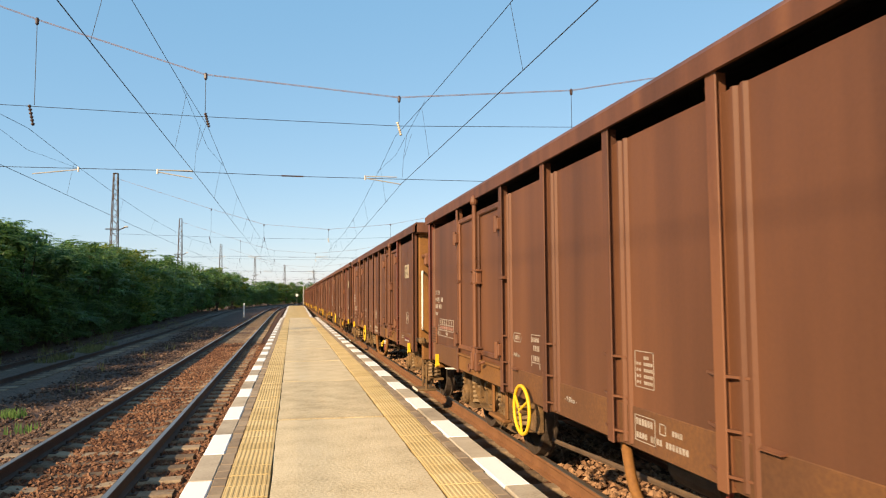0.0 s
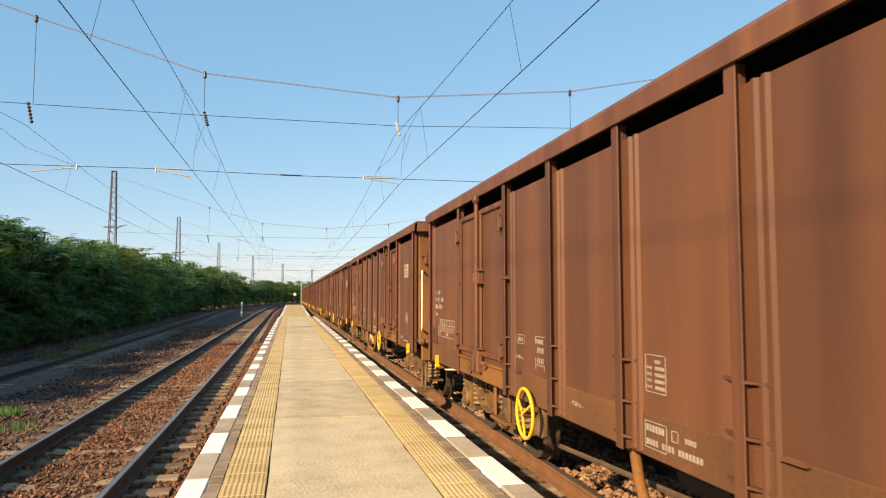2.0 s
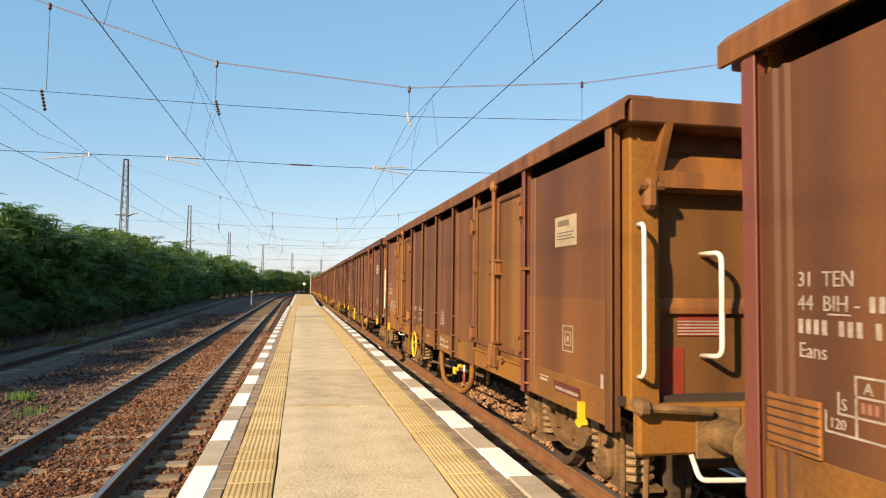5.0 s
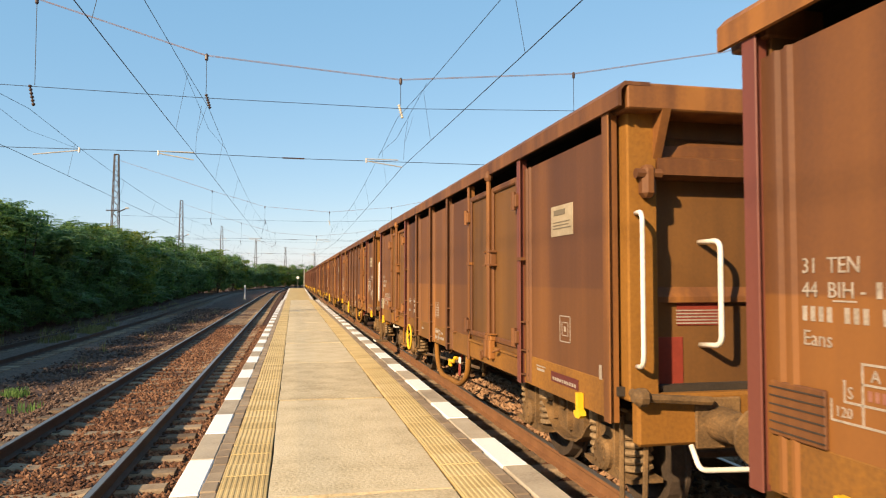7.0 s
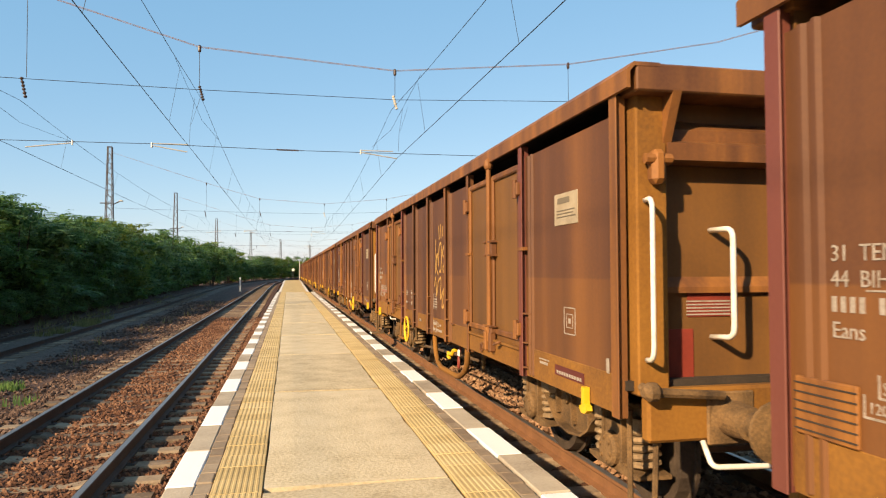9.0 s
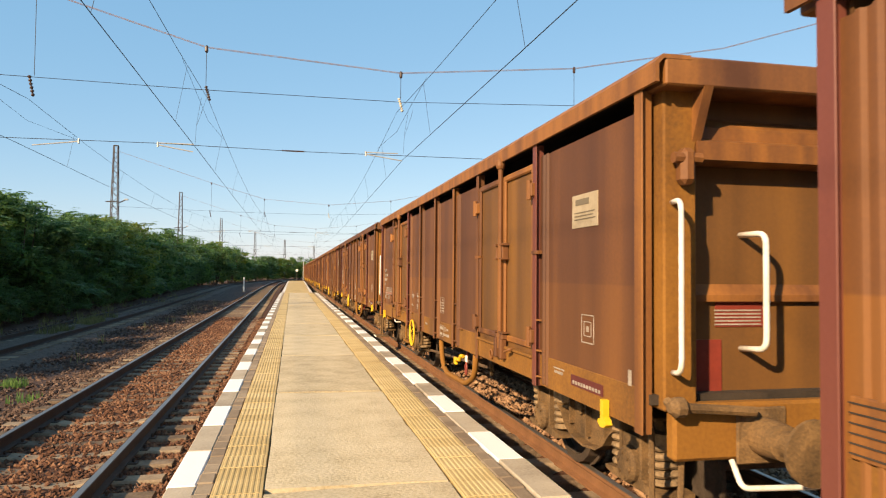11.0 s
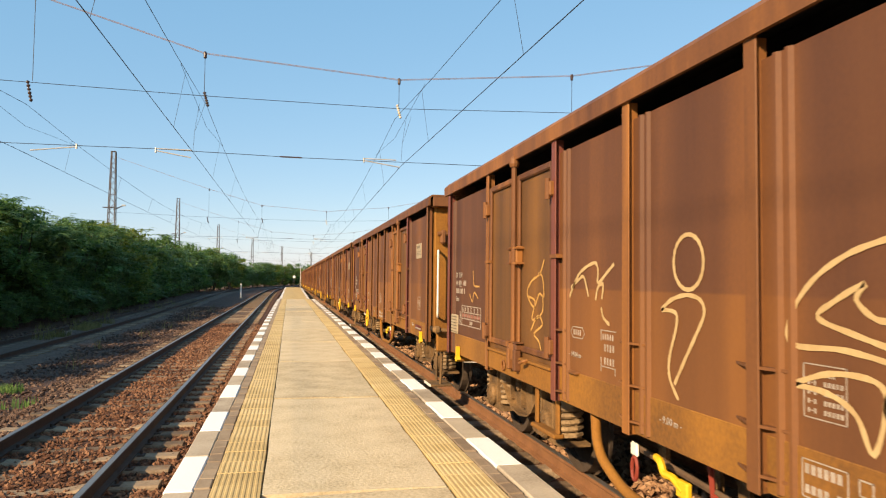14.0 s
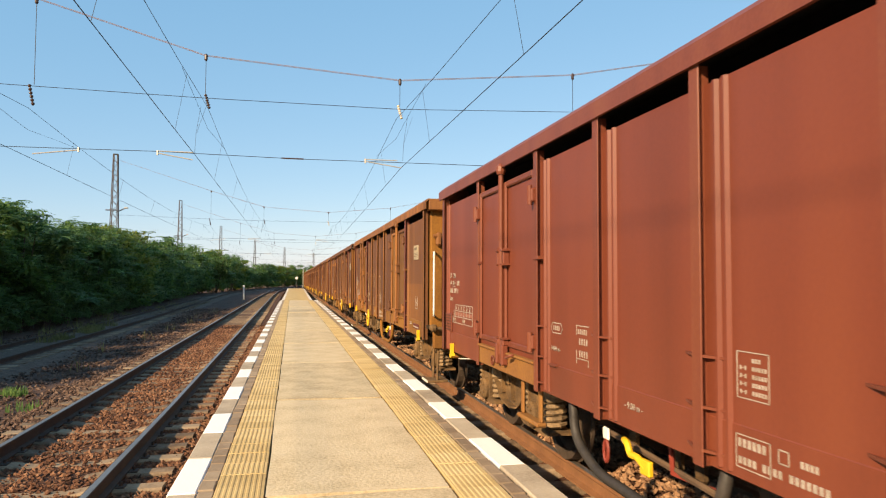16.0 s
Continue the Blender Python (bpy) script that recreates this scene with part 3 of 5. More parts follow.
# ---------------------------------------------------------------- bushes
def crown_mesh(name, mat, seed, rx, ry, height, leaves, fronds, coarse=1.0):
    """Leaves in clumps of many sizes round the branches, and long feathered fronds that arch out of the clumps."""
    rng = np.random.RandomState(seed)
    clumps = []
    for _ in range(30):
        a, r = rng.rand() * 6.283, rng.rand() ** 0.5
        z = height * (0.10 + 0.74 * rng.rand())
        taper = 1.0 - 0.55 * max(0, z / height - 0.45)
        clumps.append((math.cos(a) * r * rx * taper, math.sin(a) * r * ry * taper, z, 0.30 + 0.50 * rng.rand()))
    pts, faces = [], []

    def leaf(c, d, nrm, length, width):
        d = d / np.linalg.norm(d)
        w = np.cross(d, nrm)
        w = w / (np.linalg.norm(w) + 1e-6) * width / 2
        k = len(pts)
        pts.extend([c - d * length / 2, c + w, c + d * length / 2, c - w])
        faces.append((k, k + 1, k + 2, k + 3))

    for _ in range(leaves):
        cx, cy, cz, cr = clumps[rng.randint(len(clumps))]
        v = rng.normal(size=3)
        v /= np.linalg.norm(v)
        p = np.array((cx, cy, cz)) + v * cr * (0.25 + 0.65 * rng.rand()) * np.array((1, 1, 0.8))
        if p[2] < 0.1:
            continue
        nrm = v * 0.6 + np.array((0, 0, 0.8)) + rng.normal(size=3) * 0.5
        leaf(p, rng.normal(size=3) + np.array((0, 0, -0.4)), nrm, (0.15 + 0.10 * rng.rand()) * coarse, (0.07 + 0.05 * rng.rand()) * coarse)
    for _ in range(fronds):
        cx, cy, cz, cr = clumps[rng.randint(len(clumps))]
        a, up = rng.rand() * 6.283, 0.1 + 0.95 * rng.rand()
        out = np.array((math.cos(a), math.sin(a), up))
        out /= np.linalg.norm(out)
        start = np.array((cx, cy, cz)) + out * cr * 0.6
        side = np.cross(out, (0, 0, 1.0))
        side /= np.linalg.norm(side)
        long = 0.55 + 0.45 * rng.rand()
        for i in range(8):
            u = (i + 1) / 8
            c = start + out * long * u + np.array((0, 0, -0.45 * long * u * u))
            size = (0.24 - 0.11 * u) * coarse
            for sg in (-1, 1):
                leaf(c + side * sg * size * 0.5, side * sg + out * 0.35 + np.array((0, 0, -0.30)), np.array((0, 0, 1.0)) + out * 0.3 + 0.15 * rng.normal(size=3), size, 0.075 * coarse)
    me = bpy.data.meshes.new(name)
    me.from_pydata([tuple(p) for p in pts], [], faces)
    me.materials.append(mat)
    return me


def trunk_shape(seed, height):
    rng = random.Random(seed)
    sh = Shape()
    for _ in range(5):
        a, lean = rng.uniform(0, 6.283), rng.uniform(0.15, 0.5)
        pts = [(0.15 * math.cos(a) + math.cos(a) * lean * t * height * 0.5, 0.15 * math.sin(a) + math.sin(a) * lean * t * height * 0.5, t * height * 0.85 - 0.1) for t in (0, 0.25, 0.55, 0.8, 1)]
        sh.tube(pts, [0.06, 0.05, 0.035, 0.02, 0.008], 6)
    return sh


def build_bushes():
    kinds, far_kinds = [], []
    for i, (mat, rx, ry, hh, word) in enumerate(((M_LEAF, 1.9, 1.9, 5.0, "green"), (M_LEAF_D, 2.1, 1.8, 4.6, "deep green"), (M_LEAF, 1.7, 2.1, 5.4, "green"),
                                                 (M_LEAF_Y, 1.9, 1.9, 5.2, "yellow-green"), (M_LEAF_D, 2.0, 2.2, 4.2, "deep green"))):
        trunk = trunk_shape(i, hh).mesh("trunk", M_BARK)
        kinds.append((crown_mesh("crown", mat, 20 + i, rx, ry, hh, 4200, 420), trunk, word))
        far_kinds.append((crown_mesh("crown", mat, 40 + i, rx, ry, hh, 1800, 130, 1.5), trunk, word))
    rng = random.Random(8)

    def bush(k, x, y, z, turn, scale):
        crown, trunk, word = (kinds if y < 62 and x > -14.6 else far_kinds)[k]
        ob = empty("bush", Matrix.Translation((x, y, z)) @ Matrix.Rotation(turn, 4, "Z") @ Matrix.Diagonal((scale, scale, scale * rng.uniform(0.90, 1.10), 1)),
                   f"tall {word} leafy bush in the trackside thicket", "bush", "bushes along the siding")
        for n, me in (("trunk", trunk), ("crown", crown)):
            c = new(n, me)
            c.parent = ob
    s = -10.1          # the thicket goes on beside and behind the platform
    while s < 130:
        x, y, h = along(-13.3 + far_drift(s) + rng.uniform(-0.4, 0.4), s)
        k = 3 if 59 < s < 67 else rng.choice((0, 1, 2, 4))
        bush(k, x, y, -0.4, rng.uniform(0, 6.28), rng.uniform(0.93, 1.33) * (0.92 if s < 24 else 1.0 if s < 34 else 1.07 if s < 44 else 1.12 if s < 58 else 1.28 if s < 70 else 1.20))
        s += 2.1
    s = 14.0
    while s < 130:
        x, y, h = along(-16.2 + far_drift(s) + rng.uniform(-0.6, 0.6), s)
        bush(rng.choice((0, 1, 2, 4)), x, y, -0.4, rng.uniform(0, 6.28), rng.uniform(1.15, 1.4))
        s += 2.9
    s = 14.0
    while s < 90:
        x, y, h = along(-11.75 + far_drift(s) + rng.uniform(-0.3, 0.2), s)
        bush(rng.choice((1, 4, 1)), x, y, -0.45, rng.uniform(0, 6.28), rng.uniform(0.38, 0.6))
        s += 1.9
    s = 131.0
    while s < 420:
        x, y, h = along(-14.5 + rng.uniform(-1, 1), s)
        bush(rng.choice((0, 1, 2, 3, 4)), x, y, -0.4, rng.uniform(0, 6.28), rng.uniform(1.25, 1.65))
        s += 3.6


def build_far_tree():
    """The one tree whose top shows over the wagons' couplings."""
    tree = empty("tree", Matrix.Translation((14.6, 41, -0.4)) @ Matrix.Diagonal((1.7, 1.7, 1.92, 1)), "green leafy tree beyond the far side of the train", "tree")
    part("trunk", trunk_shape(41, 5.0), M_BARK, tree)
    c = new("crown", crown_mesh("crown", M_LEAF, 61, 1.7, 1.7, 4.9, 4000, 200))
    c.parent = tree


def build_weeds():
    """Dry grass tufts along the siding and low green weeds in the gravel."""
    rng = np.random.RandomState(4)
    def tufts(name, mat, spots, label, tall):
        pts, faces = [], []
        for x, y, r, n in spots:
            for _ in range(n):
                a, q = rng.rand() * 6.283, rng.rand() ** 0.5 * r
                bx, by = x + math.cos(a) * q, y + math.sin(a) * q
                h = tall * (0.4 + 0.8 * rng.rand())
                dx, dy = rng.normal(size=2) * 0.3 * h
                w = 0.006 + 0.006 * rng.rand()
                k = len(pts)
                pts += [(bx - w, by, -0.46), (bx + w, by, -0.46), (bx + dx * 0.4 + w * 0.7, by + dy * 0.4, -0.42 + h * 0.6), (bx + dx * 0.4 - w * 0.7, by + dy * 0.4, -0.42 + h * 0.6), (bx + dx, by + dy, -0.42 + h)]
                faces += [(k, k + 1, k + 2, k + 3), (k + 3, k + 2, k + 4)]
        me = bpy.data.meshes.new(name)
        me.from_pydata(pts, [], faces)
        me.materials.append(mat)
        tagged(new(name, me), label, "grass", kind="stuff")
    dry = [(-8.65 + rng.normal() * 0.3, 33 + rng.normal() * 3.0, 0.35, 80) for _ in range(12)] + [(-10.4 + rng.normal() * 0.3, y, 0.4, 30) for y in range(20, 70, 3)] + [(-5.6 + rng.normal() * 0.3, y, 0.3, 8) for y in range(20, 60, 5)]
    tufts("dry_grass", M_DRY, dry, "dry yellow grass tufts between the siding rails", 0.34)
    green = [(-5.2 + rng.normal() * 0.5, 12.5 + rng.normal() * 1.0, 0.30, 45) for _ in range(6)] + [(-5.6, 16.0, 0.28, 130), (-6.2, 11.5, 0.5, 90)]
    tufts("green_weeds", M_LEAF, green, "low green weeds in the gravel between the tracks", 0.15)

# ---------------------------------------------------------------- overhead line
SPANS = (-22.5, 21.5, 65.5, 102.0, 149.0, 196.0, 240.0, 285.0)
WIRE_X = {"far": (-7.5, 0.04, 0.2, 6.78), "left": (-2.71, 0.03, 0.24, 7.05), "right": (3.62, 0.30, -0.19, 7.0)}   # middle, stagger, carrier offset and height


def build_mast(x, s):
    px, py, h = along(x, s)
    mast = empty("catenary_mast", pose(px, py, -0.4, 0, 0, math.degrees(h)), "tall tapering steel lattice mast of the overhead line", "mast", "overhead line masts")
    top, w0, w1 = 13.3, 0.42, 0.17
    def w(z):
        return w0 + (w1 - w0) * z / top
    for sx in (-1, 1):
        for sy in (-1, 1):
            part("leg", Shape().tube([(sx * w0, sy * w0, 0), (sx * w1, sy * w1, top)], 0.045, 4), M_MAST, mast)
    z, k = 0.3, 0
    sh = Shape()
    while z < top - 0.5:
        z1 = min(top, z + 2.1 * w(z))
        for sy in (-1, 1):
            d = 1 if k % 2 else -1
            sh.tube([(-d * w(z), sy * w(z), z), (d * w(z1), sy * w(z1), z1)], 0.022, 4)
            sh.tube([(sy * w(z), -d * w(z), z), (sy * w(z1), d * w(z1), z1)], 0.022, 4)
        z, k = z1, k + 1
    tagged(part("lattice", sh, M_MAST, mast), kind="stuff")
    part("cap_plate", Shape().box(-0.2, -0.2, top, 0.2, 0.2, top + 0.05, 0.01), M_MAST, mast)
    part("bracket", Shape().tube([(-0.75, 0, 8.4), (0.2, 0, 8.4)], 0.05, 5).tube([(0.1, 0, 8.2), (0.9, 0, 8.6)], 0.05, 5), M_MAST, mast)
    part("lamp_head", Shape().box(0.78, -0.1, 8.55, 1.1, 0.1, 8.68, 0.03), M_ARM, mast)


def insulator(sh, a, b, n=6, r=0.055):
    a, b = Vector(a), Vector(b)
    pts, rad = [], []
    for i in range(n):
        for u, q in ((0.05, 0.018), (0.3, r), (0.6, r), (0.95, 0.018)):
            pts.append(a.lerp(b, (i + u) / n))
            rad.append(q)
    sh.tube(pts, rad, 8)


def build_headspan(s):
    """The ropes and cross wires that carry three tracks' wires between two masts."""
    def P(x, z):
        px, py, _ = along(x, s)
        return (px, py, z)
    span = empty("headspan", label="sagging cross-span ropes with insulators carrying the overhead wires", category="overhead line", group="cross-spans")
    knots = [(-15.5, 12.6), (-7.06, 9.91), (-2.58, 8.63), (3.25, 8.26), (9.05, 8.82), (14.64, 9.94), (24.0, 12.9)]
    for off in (0.0, 0.028):
        part("head_rope", Shape().tube([P(x, z - off) for x, z in knots], 0.0085 if s < 40 else 0.007, 5), M_COPPER, span, "reddish weathered span rope")
    part("upper_cross_wire", Shape().tube([P(-15.5, 7.6), P(-8, 7.42), P(-2.65, 7.34), P(3.25, 7.33), P(9, 7.56), P(24, 8.0)], 0.009, 5), M_WIRE, span)
    part("lower_cross_wire", Shape().tube([P(-15.5, 5.7), P(-8, 5.66), P(-3.9, 5.69), P(0, 5.63), P(5.8, 5.65), P(24, 5.8)], 0.009, 5), M_WIRE, span)
    part("cross_wire_insulator", Shape().tube([P(-0.35, 5.636), P(0.3, 5.634)], 0.022, 6), M_INSUL, span)
    for x, z in ((-7.2, 9.95), (-2.58, 8.63), (3.25, 8.26), (9.05, 8.82)):
        part("clamp", Shape().lathe(P(x, z - 0.08), "z", [(-0.09, 0.03), (-0.05, 0.05), (0.08, 0.05), (0.12, 0.03)], 8), M_INSUL, span)
        part("hanger", Shape().tube([P(x, z - 0.1), P(x, 7.45)], 0.009, 5), M_WIRE, span)
    for x, mat in ((-7.3, M_INSUL), (-2.55, M_INSUL), (3.22, M_INSUL_W)):
        sh = Shape()
        insulator(sh, P(x - 0.03, 7.46), P(x + 0.09, 6.85 if x < -5 else 7.02), 6, 0.05)
        part("insulator", sh, mat, span, smooth=True)
    for x, tip in ((-6.0, -7.2), (-3.88, -2.9), (2.18, 3.3)):
        arm = part("steady_arm", Shape().tube([P(x, 5.64), P(tip, 5.48)], 0.017, 6), M_ARM, span, "pale metal arm steadying the contact wire")
        part("arm_bracket", Shape().tube([P(x, 5.72), P(x, 5.58)], 0.03, 6), M_ARM, arm)
        if x > -5:
            part("arm_tube", Shape().tube([P(x, 5.70), P(x + 1.0, 5.70)], 0.016, 6), M_ARM, arm)
    for x in (-2.9, 3.3):
        part("v_hanger", Shape().tube([P(x + 0.2, 7.1), P(x + 0.08, 6.3), P(x + 0.05, 5.7)], 0.005, 4).tube([P(x + 0.35, 7.1), P(x + 0.10, 6.3)], 0.005, 4), M_WIRE, span)


def build_wires():
    for track, (x, amp, off, top) in WIRE_X.items():
        line = empty("overhead_wire", label="dark contact wire hung by droppers from a sagging carrier wire", category="overhead line", group="wires along the tracks")

        def low(i, u):
            s = SPANS[i] + (SPANS[i + 1] - SPANS[i]) * u
            return (*along(x + amp * (-1) ** i * (1 - 2 * u), s)[:2], 5.50 - 0.2 * u * (1 - u))

        def high(i, u):
            s = SPANS[i] + (SPANS[i + 1] - SPANS[i]) * u
            return (*along(x + off + amp * (-1) ** i * (1 - 2 * u), s)[:2], top - 2.5 * u * (1 - u))
        steps = [(i, j / 8) for i in range(len(SPANS) - 1) for j in range(8)]
        part("contact_wire", Shape().tube([low(i, u) for i, u in steps], 0.0078, 5), M_WIRE, line)
        part("carrier_wire", Shape().tube([high(i, u) for i, u in steps], 0.0064, 5), M_WIRE, line)
        for i in range(len(SPANS) - 2):
            for j in range(6):
                u = (j + 0.6) / 6.2
                part("dropper", Shape().tube([low(i, u), high(i, u)], 0.0042, 4), M_WIRE, line)
            s = SPANS[i + 1]
            xs = x + off - amp * (-1) ** i
            part("stitch_wire", Shape().tube([(*along(xs, s + d)[:2], top - z) for d, z in ((-5.0, 0.27), (-2.2, 0.46), (0, 0.62), (2.2, 0.46), (5.0, 0.27))], 0.0045, 4), M_WIRE, line)


def build_lineside():
    post = empty("marker_post", pose(-5.7, 88, -0.46), "slim white-painted marker post beside the track", "post")
    part("shaft", Shape().box(-0.09, -0.09, 0, 0.09, 0.09, 1.75, 0.02), M_POST_WHITE, post)
    part("foot", Shape().box(-0.16, -0.16, 0, 0.16, 0.16, 0.12, 0.02), M_GREY_EDGE, post)
    sign = empty("platform_end_sign", pose(0.8, 124, P_TOP - 0.004), "round white sign on a thin pole at the platform's end", "sign")
    part("pole", Shape().cyl((0, 0, 0), (0, 0, 2.1), 0.04, 8), M_MAST, sign)
    part("disc", Shape().lathe((0, -0.05, 1.85), "y", [(-0.02, 0.22), (0.0, 0.24), (0.02, 0.24)], 24), M_POST_WHITE, sign)
    pole = empty("signal_pole", pose(1.9, 124.5, P_TOP - 0.004), "thin grey pole at the platform's end", "pole")
    part("shaft", Shape().cyl((0, 0, 0), (0, 0, 3.4), 0.06, 8), M_ARM, pole)
    part("base", Shape().cyl((0, 0, 0), (0, 0, 0.1), 0.14, 8), M_MAST, pole)


# ---------------------------------------------------------------- wagons
# Wagon space: origin on the track's axis at rail height, half-way along; +y is the way it travels, -x is the platform side.
HALF = 6.3
OUT, SKIN = -1.53, -1.48          # face of the posts, face of the sheet
POSTS = (0.05, 1.90, 3.83, 5.06, 6.29, 7.52, 8.75, 10.68, 12.55)
RIM0, RIM1 = 3.085, 3.25


def text_mesh(body, size, mat, gap=1.0):
    cu = bpy.data.curves.new("lettering", "FONT")
    cu.space_line = gap
    cu.body, cu.size, cu.extrude, cu.resolution_u = body, size, 0.0015, 2
    tmp = bpy.data.objects.new("lettering", cu)
    me = bpy.data.meshes.new_from_object(tmp)
    bpy.data.objects.remove(tmp)
    me.materials.clear()
    me.materials.append(mat)
    return me


FACE = Matrix(((0, 0, -1, 0), (-1, 0, 0, 0), (0, 1, 0, 0), (0, 0, 0, 1)))      # lettering reads from the platform


def lettering(body, size, y, z, parent, mat=M_LETTER, x=None, gap=1.0):
    ob = new("lettering", text_mesh(body, size, mat, gap))
    ob.parent = parent
    ob.matrix_basis = Matrix.Translation(((SKIN - 0.004) if x is None else x, y, z)) @ FACE
    if len(body) > 1:
        tagged(ob, kind="stuff")
    return ob


def bars(name, spec, parent, mat=M_LETTER, label="", x=SKIN):
    """Flat strokes on the side: (y from, z from, y to, z to)."""
    sh = Shape()
    for y0, z0, y1, z1 in spec:
        sh.box(x - 0.0035, min(y0, y1), min(z0, z1), x + 0.001, max(y0, y1), max(z0, z1))
    ob = part(name, sh, mat, parent, label)
    if len(spec) > 1:
        tagged(ob, kind="stuff")
    return ob


def frame_bars(y0, z0, y1, z1, t=0.012):
    lo, hi = min(y0, y1), max(y0, y1)
    return [(lo, z0, lo + t, z1), (hi - t, z0, hi, z1), (lo, z0, hi, z0 + t), (lo, z1 - t, hi, z1)]


def bogie(parent, y0):
    b = empty("bogie")
    b.parent = parent
    b.location = (0, y0, RIGHT_Z)
    belly = [(0.60, 0.66), (0.50, 0.60), (0.40, 0.50), (0.26, 0.43), (0.0, 0.40)]
    belly += [(-u, q) for u, q in belly[-2::-1]]
    outline = [(-1.24, 0.68), (-1.26, 0.76), (-1.18, 0.84), (-0.70, 0.86), (-0.50, 0.80), (0.50, 0.80), (0.70, 0.86), (1.18, 0.84), (1.26, 0.76), (1.24, 0.68)] + belly
    flange = belly + [(u, q - 0.022) for u, q in belly[::-1]]
    part("side_frame", Shape().prism(outline, "x", 0.93, 1.07).box(0.86, -1.07, 0.32, 1.14, -0.73, 0.62, 0.04).box(0.86, 0.73, 0.32, 1.14, 1.07, 0.62, 0.04), M_BOGIE, b)
    x = -1.0
    side = Shape().prism(outline, "x", x - 0.05, x + 0.05).prism(flange, "x", x - 0.13, x + 0.10)
    side.box(x - 0.12, -1.22, 0.835, x + 0.10, -0.60, 0.865, 0.01).box(x - 0.12, 0.60, 0.835, x + 0.10, 1.22, 0.865, 0.01)
    for u in (-0.36, 0.0, 0.36):
        side.box(x - 0.10, u - 0.012, 0.46 if u == 0 else 0.50, x - 0.05, u + 0.012, 0.80)
    side.lathe((x - 0.05, 0.18, 0.66), "x", [(-0.04, 0.03), (-0.03, 0.05), (0, 0.05)], 10)
    part("side_frame", side, M_BOGIE, b)
    for yy in (-0.9, 0.9):
        box = Shape().lathe((x, yy, 0.47), "x", [(-0.20, 0.06), (-0.195, 0.115), (-0.17, 0.135), (-0.05, 0.14), (0.10, 0.15)], 16)
        for k in range(6):
            t = k * 1.047 + 0.3
            box.cyl((x - 0.21, yy + 0.085 * math.cos(t), 0.47 + 0.085 * math.sin(t)), (x - 0.19, yy + 0.085 * math.cos(t), 0.47 + 0.085 * math.sin(t)), 0.016, 6)
        box.prism([(yy - 0.16, 0.60), (yy - 0.13, 0.68), (yy + 0.13, 0.68), (yy + 0.16, 0.60), (yy + 0.15, 0.42), (yy - 0.15, 0.42)], "x", x - 0.13, x + 0.10)
        box.prism([(yy - 0.42, 0.365), (yy - 0.42, 0.335), (yy - 0.30, 0.315), (yy + 0.30, 0.315), (yy + 0.42, 0.335), (yy + 0.42, 0.365), (yy + 0.18, 0.38), (yy + 0.14, 0.44), (yy - 0.14, 0.44), (yy - 0.18, 0.38)], "x", x - 0.14, x + 0.12)
        for e in (-1, 1):
            box.box(x - 0.15, yy + e * 0.155 - 0.014, 0.40, x - 0.03, yy + e * 0.155 + 0.014, 0.84, 0.006)
        part("axle_box", box, M_BOGIE, b)
        for e in (-1, 1):
            pts = [(x - 0.02 + 0.098 * math.cos(t), yy + e * 0.285 + 0.098 * math.sin(t), 0.385 + 0.31 * k / 40) for k, t in ((k, k * 0.80) for k in range(41))]
            part("coil_spring", Shape().tube(pts, 0.026, 6).cyl((x - 0.02, yy + e * 0.285, 0.68), (x - 0.02, yy + e * 0.285, 0.76), 0.125, 12), M_SPRING, b, smooth=False)
        ws = part("axle", Shape().cyl((-0.9, yy, 0.46), (0.9, yy, 0.46), 0.08, 10), M_WHEEL, b)
        for sx in (-1, 1):
            prof = [(-0.07, 0.10), (-0.06, 0.20), (-0.02, 0.36), (-0.068, 0.38), (-0.068, 0.485), (-0.035, 0.49), (-0.03, 0.462), (0.068, 0.452), (0.068, 0.38), (0.02, 0.36), (0.05, 0.20), (0.08, 0.10)]
            prof = [(sx * a, r) for a, r in prof]
            part("wheel", Shape().lathe((sx * 0.7525, yy, 0.46), "x", prof, 24), M_WHEEL, ws, "worn steel disc wheel")
    part("bolster", Shape().box(-0.95, -0.16, 0.55, 0.95, 0.16, 0.86, 0.03), M_DARK, b)
    beam = Shape().cyl((-0.85, 0.34, 0.42), (0.85, 0.34, 0.42), 0.045, 8).cyl((-0.85, -0.34, 0.42), (0.85, -0.34, 0.42), 0.045, 8)
    for e in (-1, 1):
        for sx in (-0.76, 0.76):
            beam.prism([(e * 0.36, 0.28), (e * 0.43, 0.26), (e * 0.405, 0.46), (e * 0.43, 0.64), (e * 0.36, 0.62), (e * 0.33, 0.46)], "x", sx - 0.05, sx + 0.05)
            beam.box(sx - 0.015, e * 0.35 - 0.03, 0.55, sx + 0.015, e * 0.35 + 0.03, 0.86)
    part("brake_beam", beam, M_BOGIE, b)
    return b


def round_path(points, r, n=4):
    """Points with the corners rounded."""
    pts = [Vector(p) for p in points]
    out = [pts[0]]
    for a, b, c in zip(pts, pts[1:], pts[2:]):
        p0, p1 = b + (a - b).normalized() * r, b + (c - b).normalized() * r
        for i in range(n + 1):
            t = i / n
            out.append(p0 * (1 - t) ** 2 + b * 2 * t * (1 - t) + p1 * t * t)
    return out + [pts[-1]]


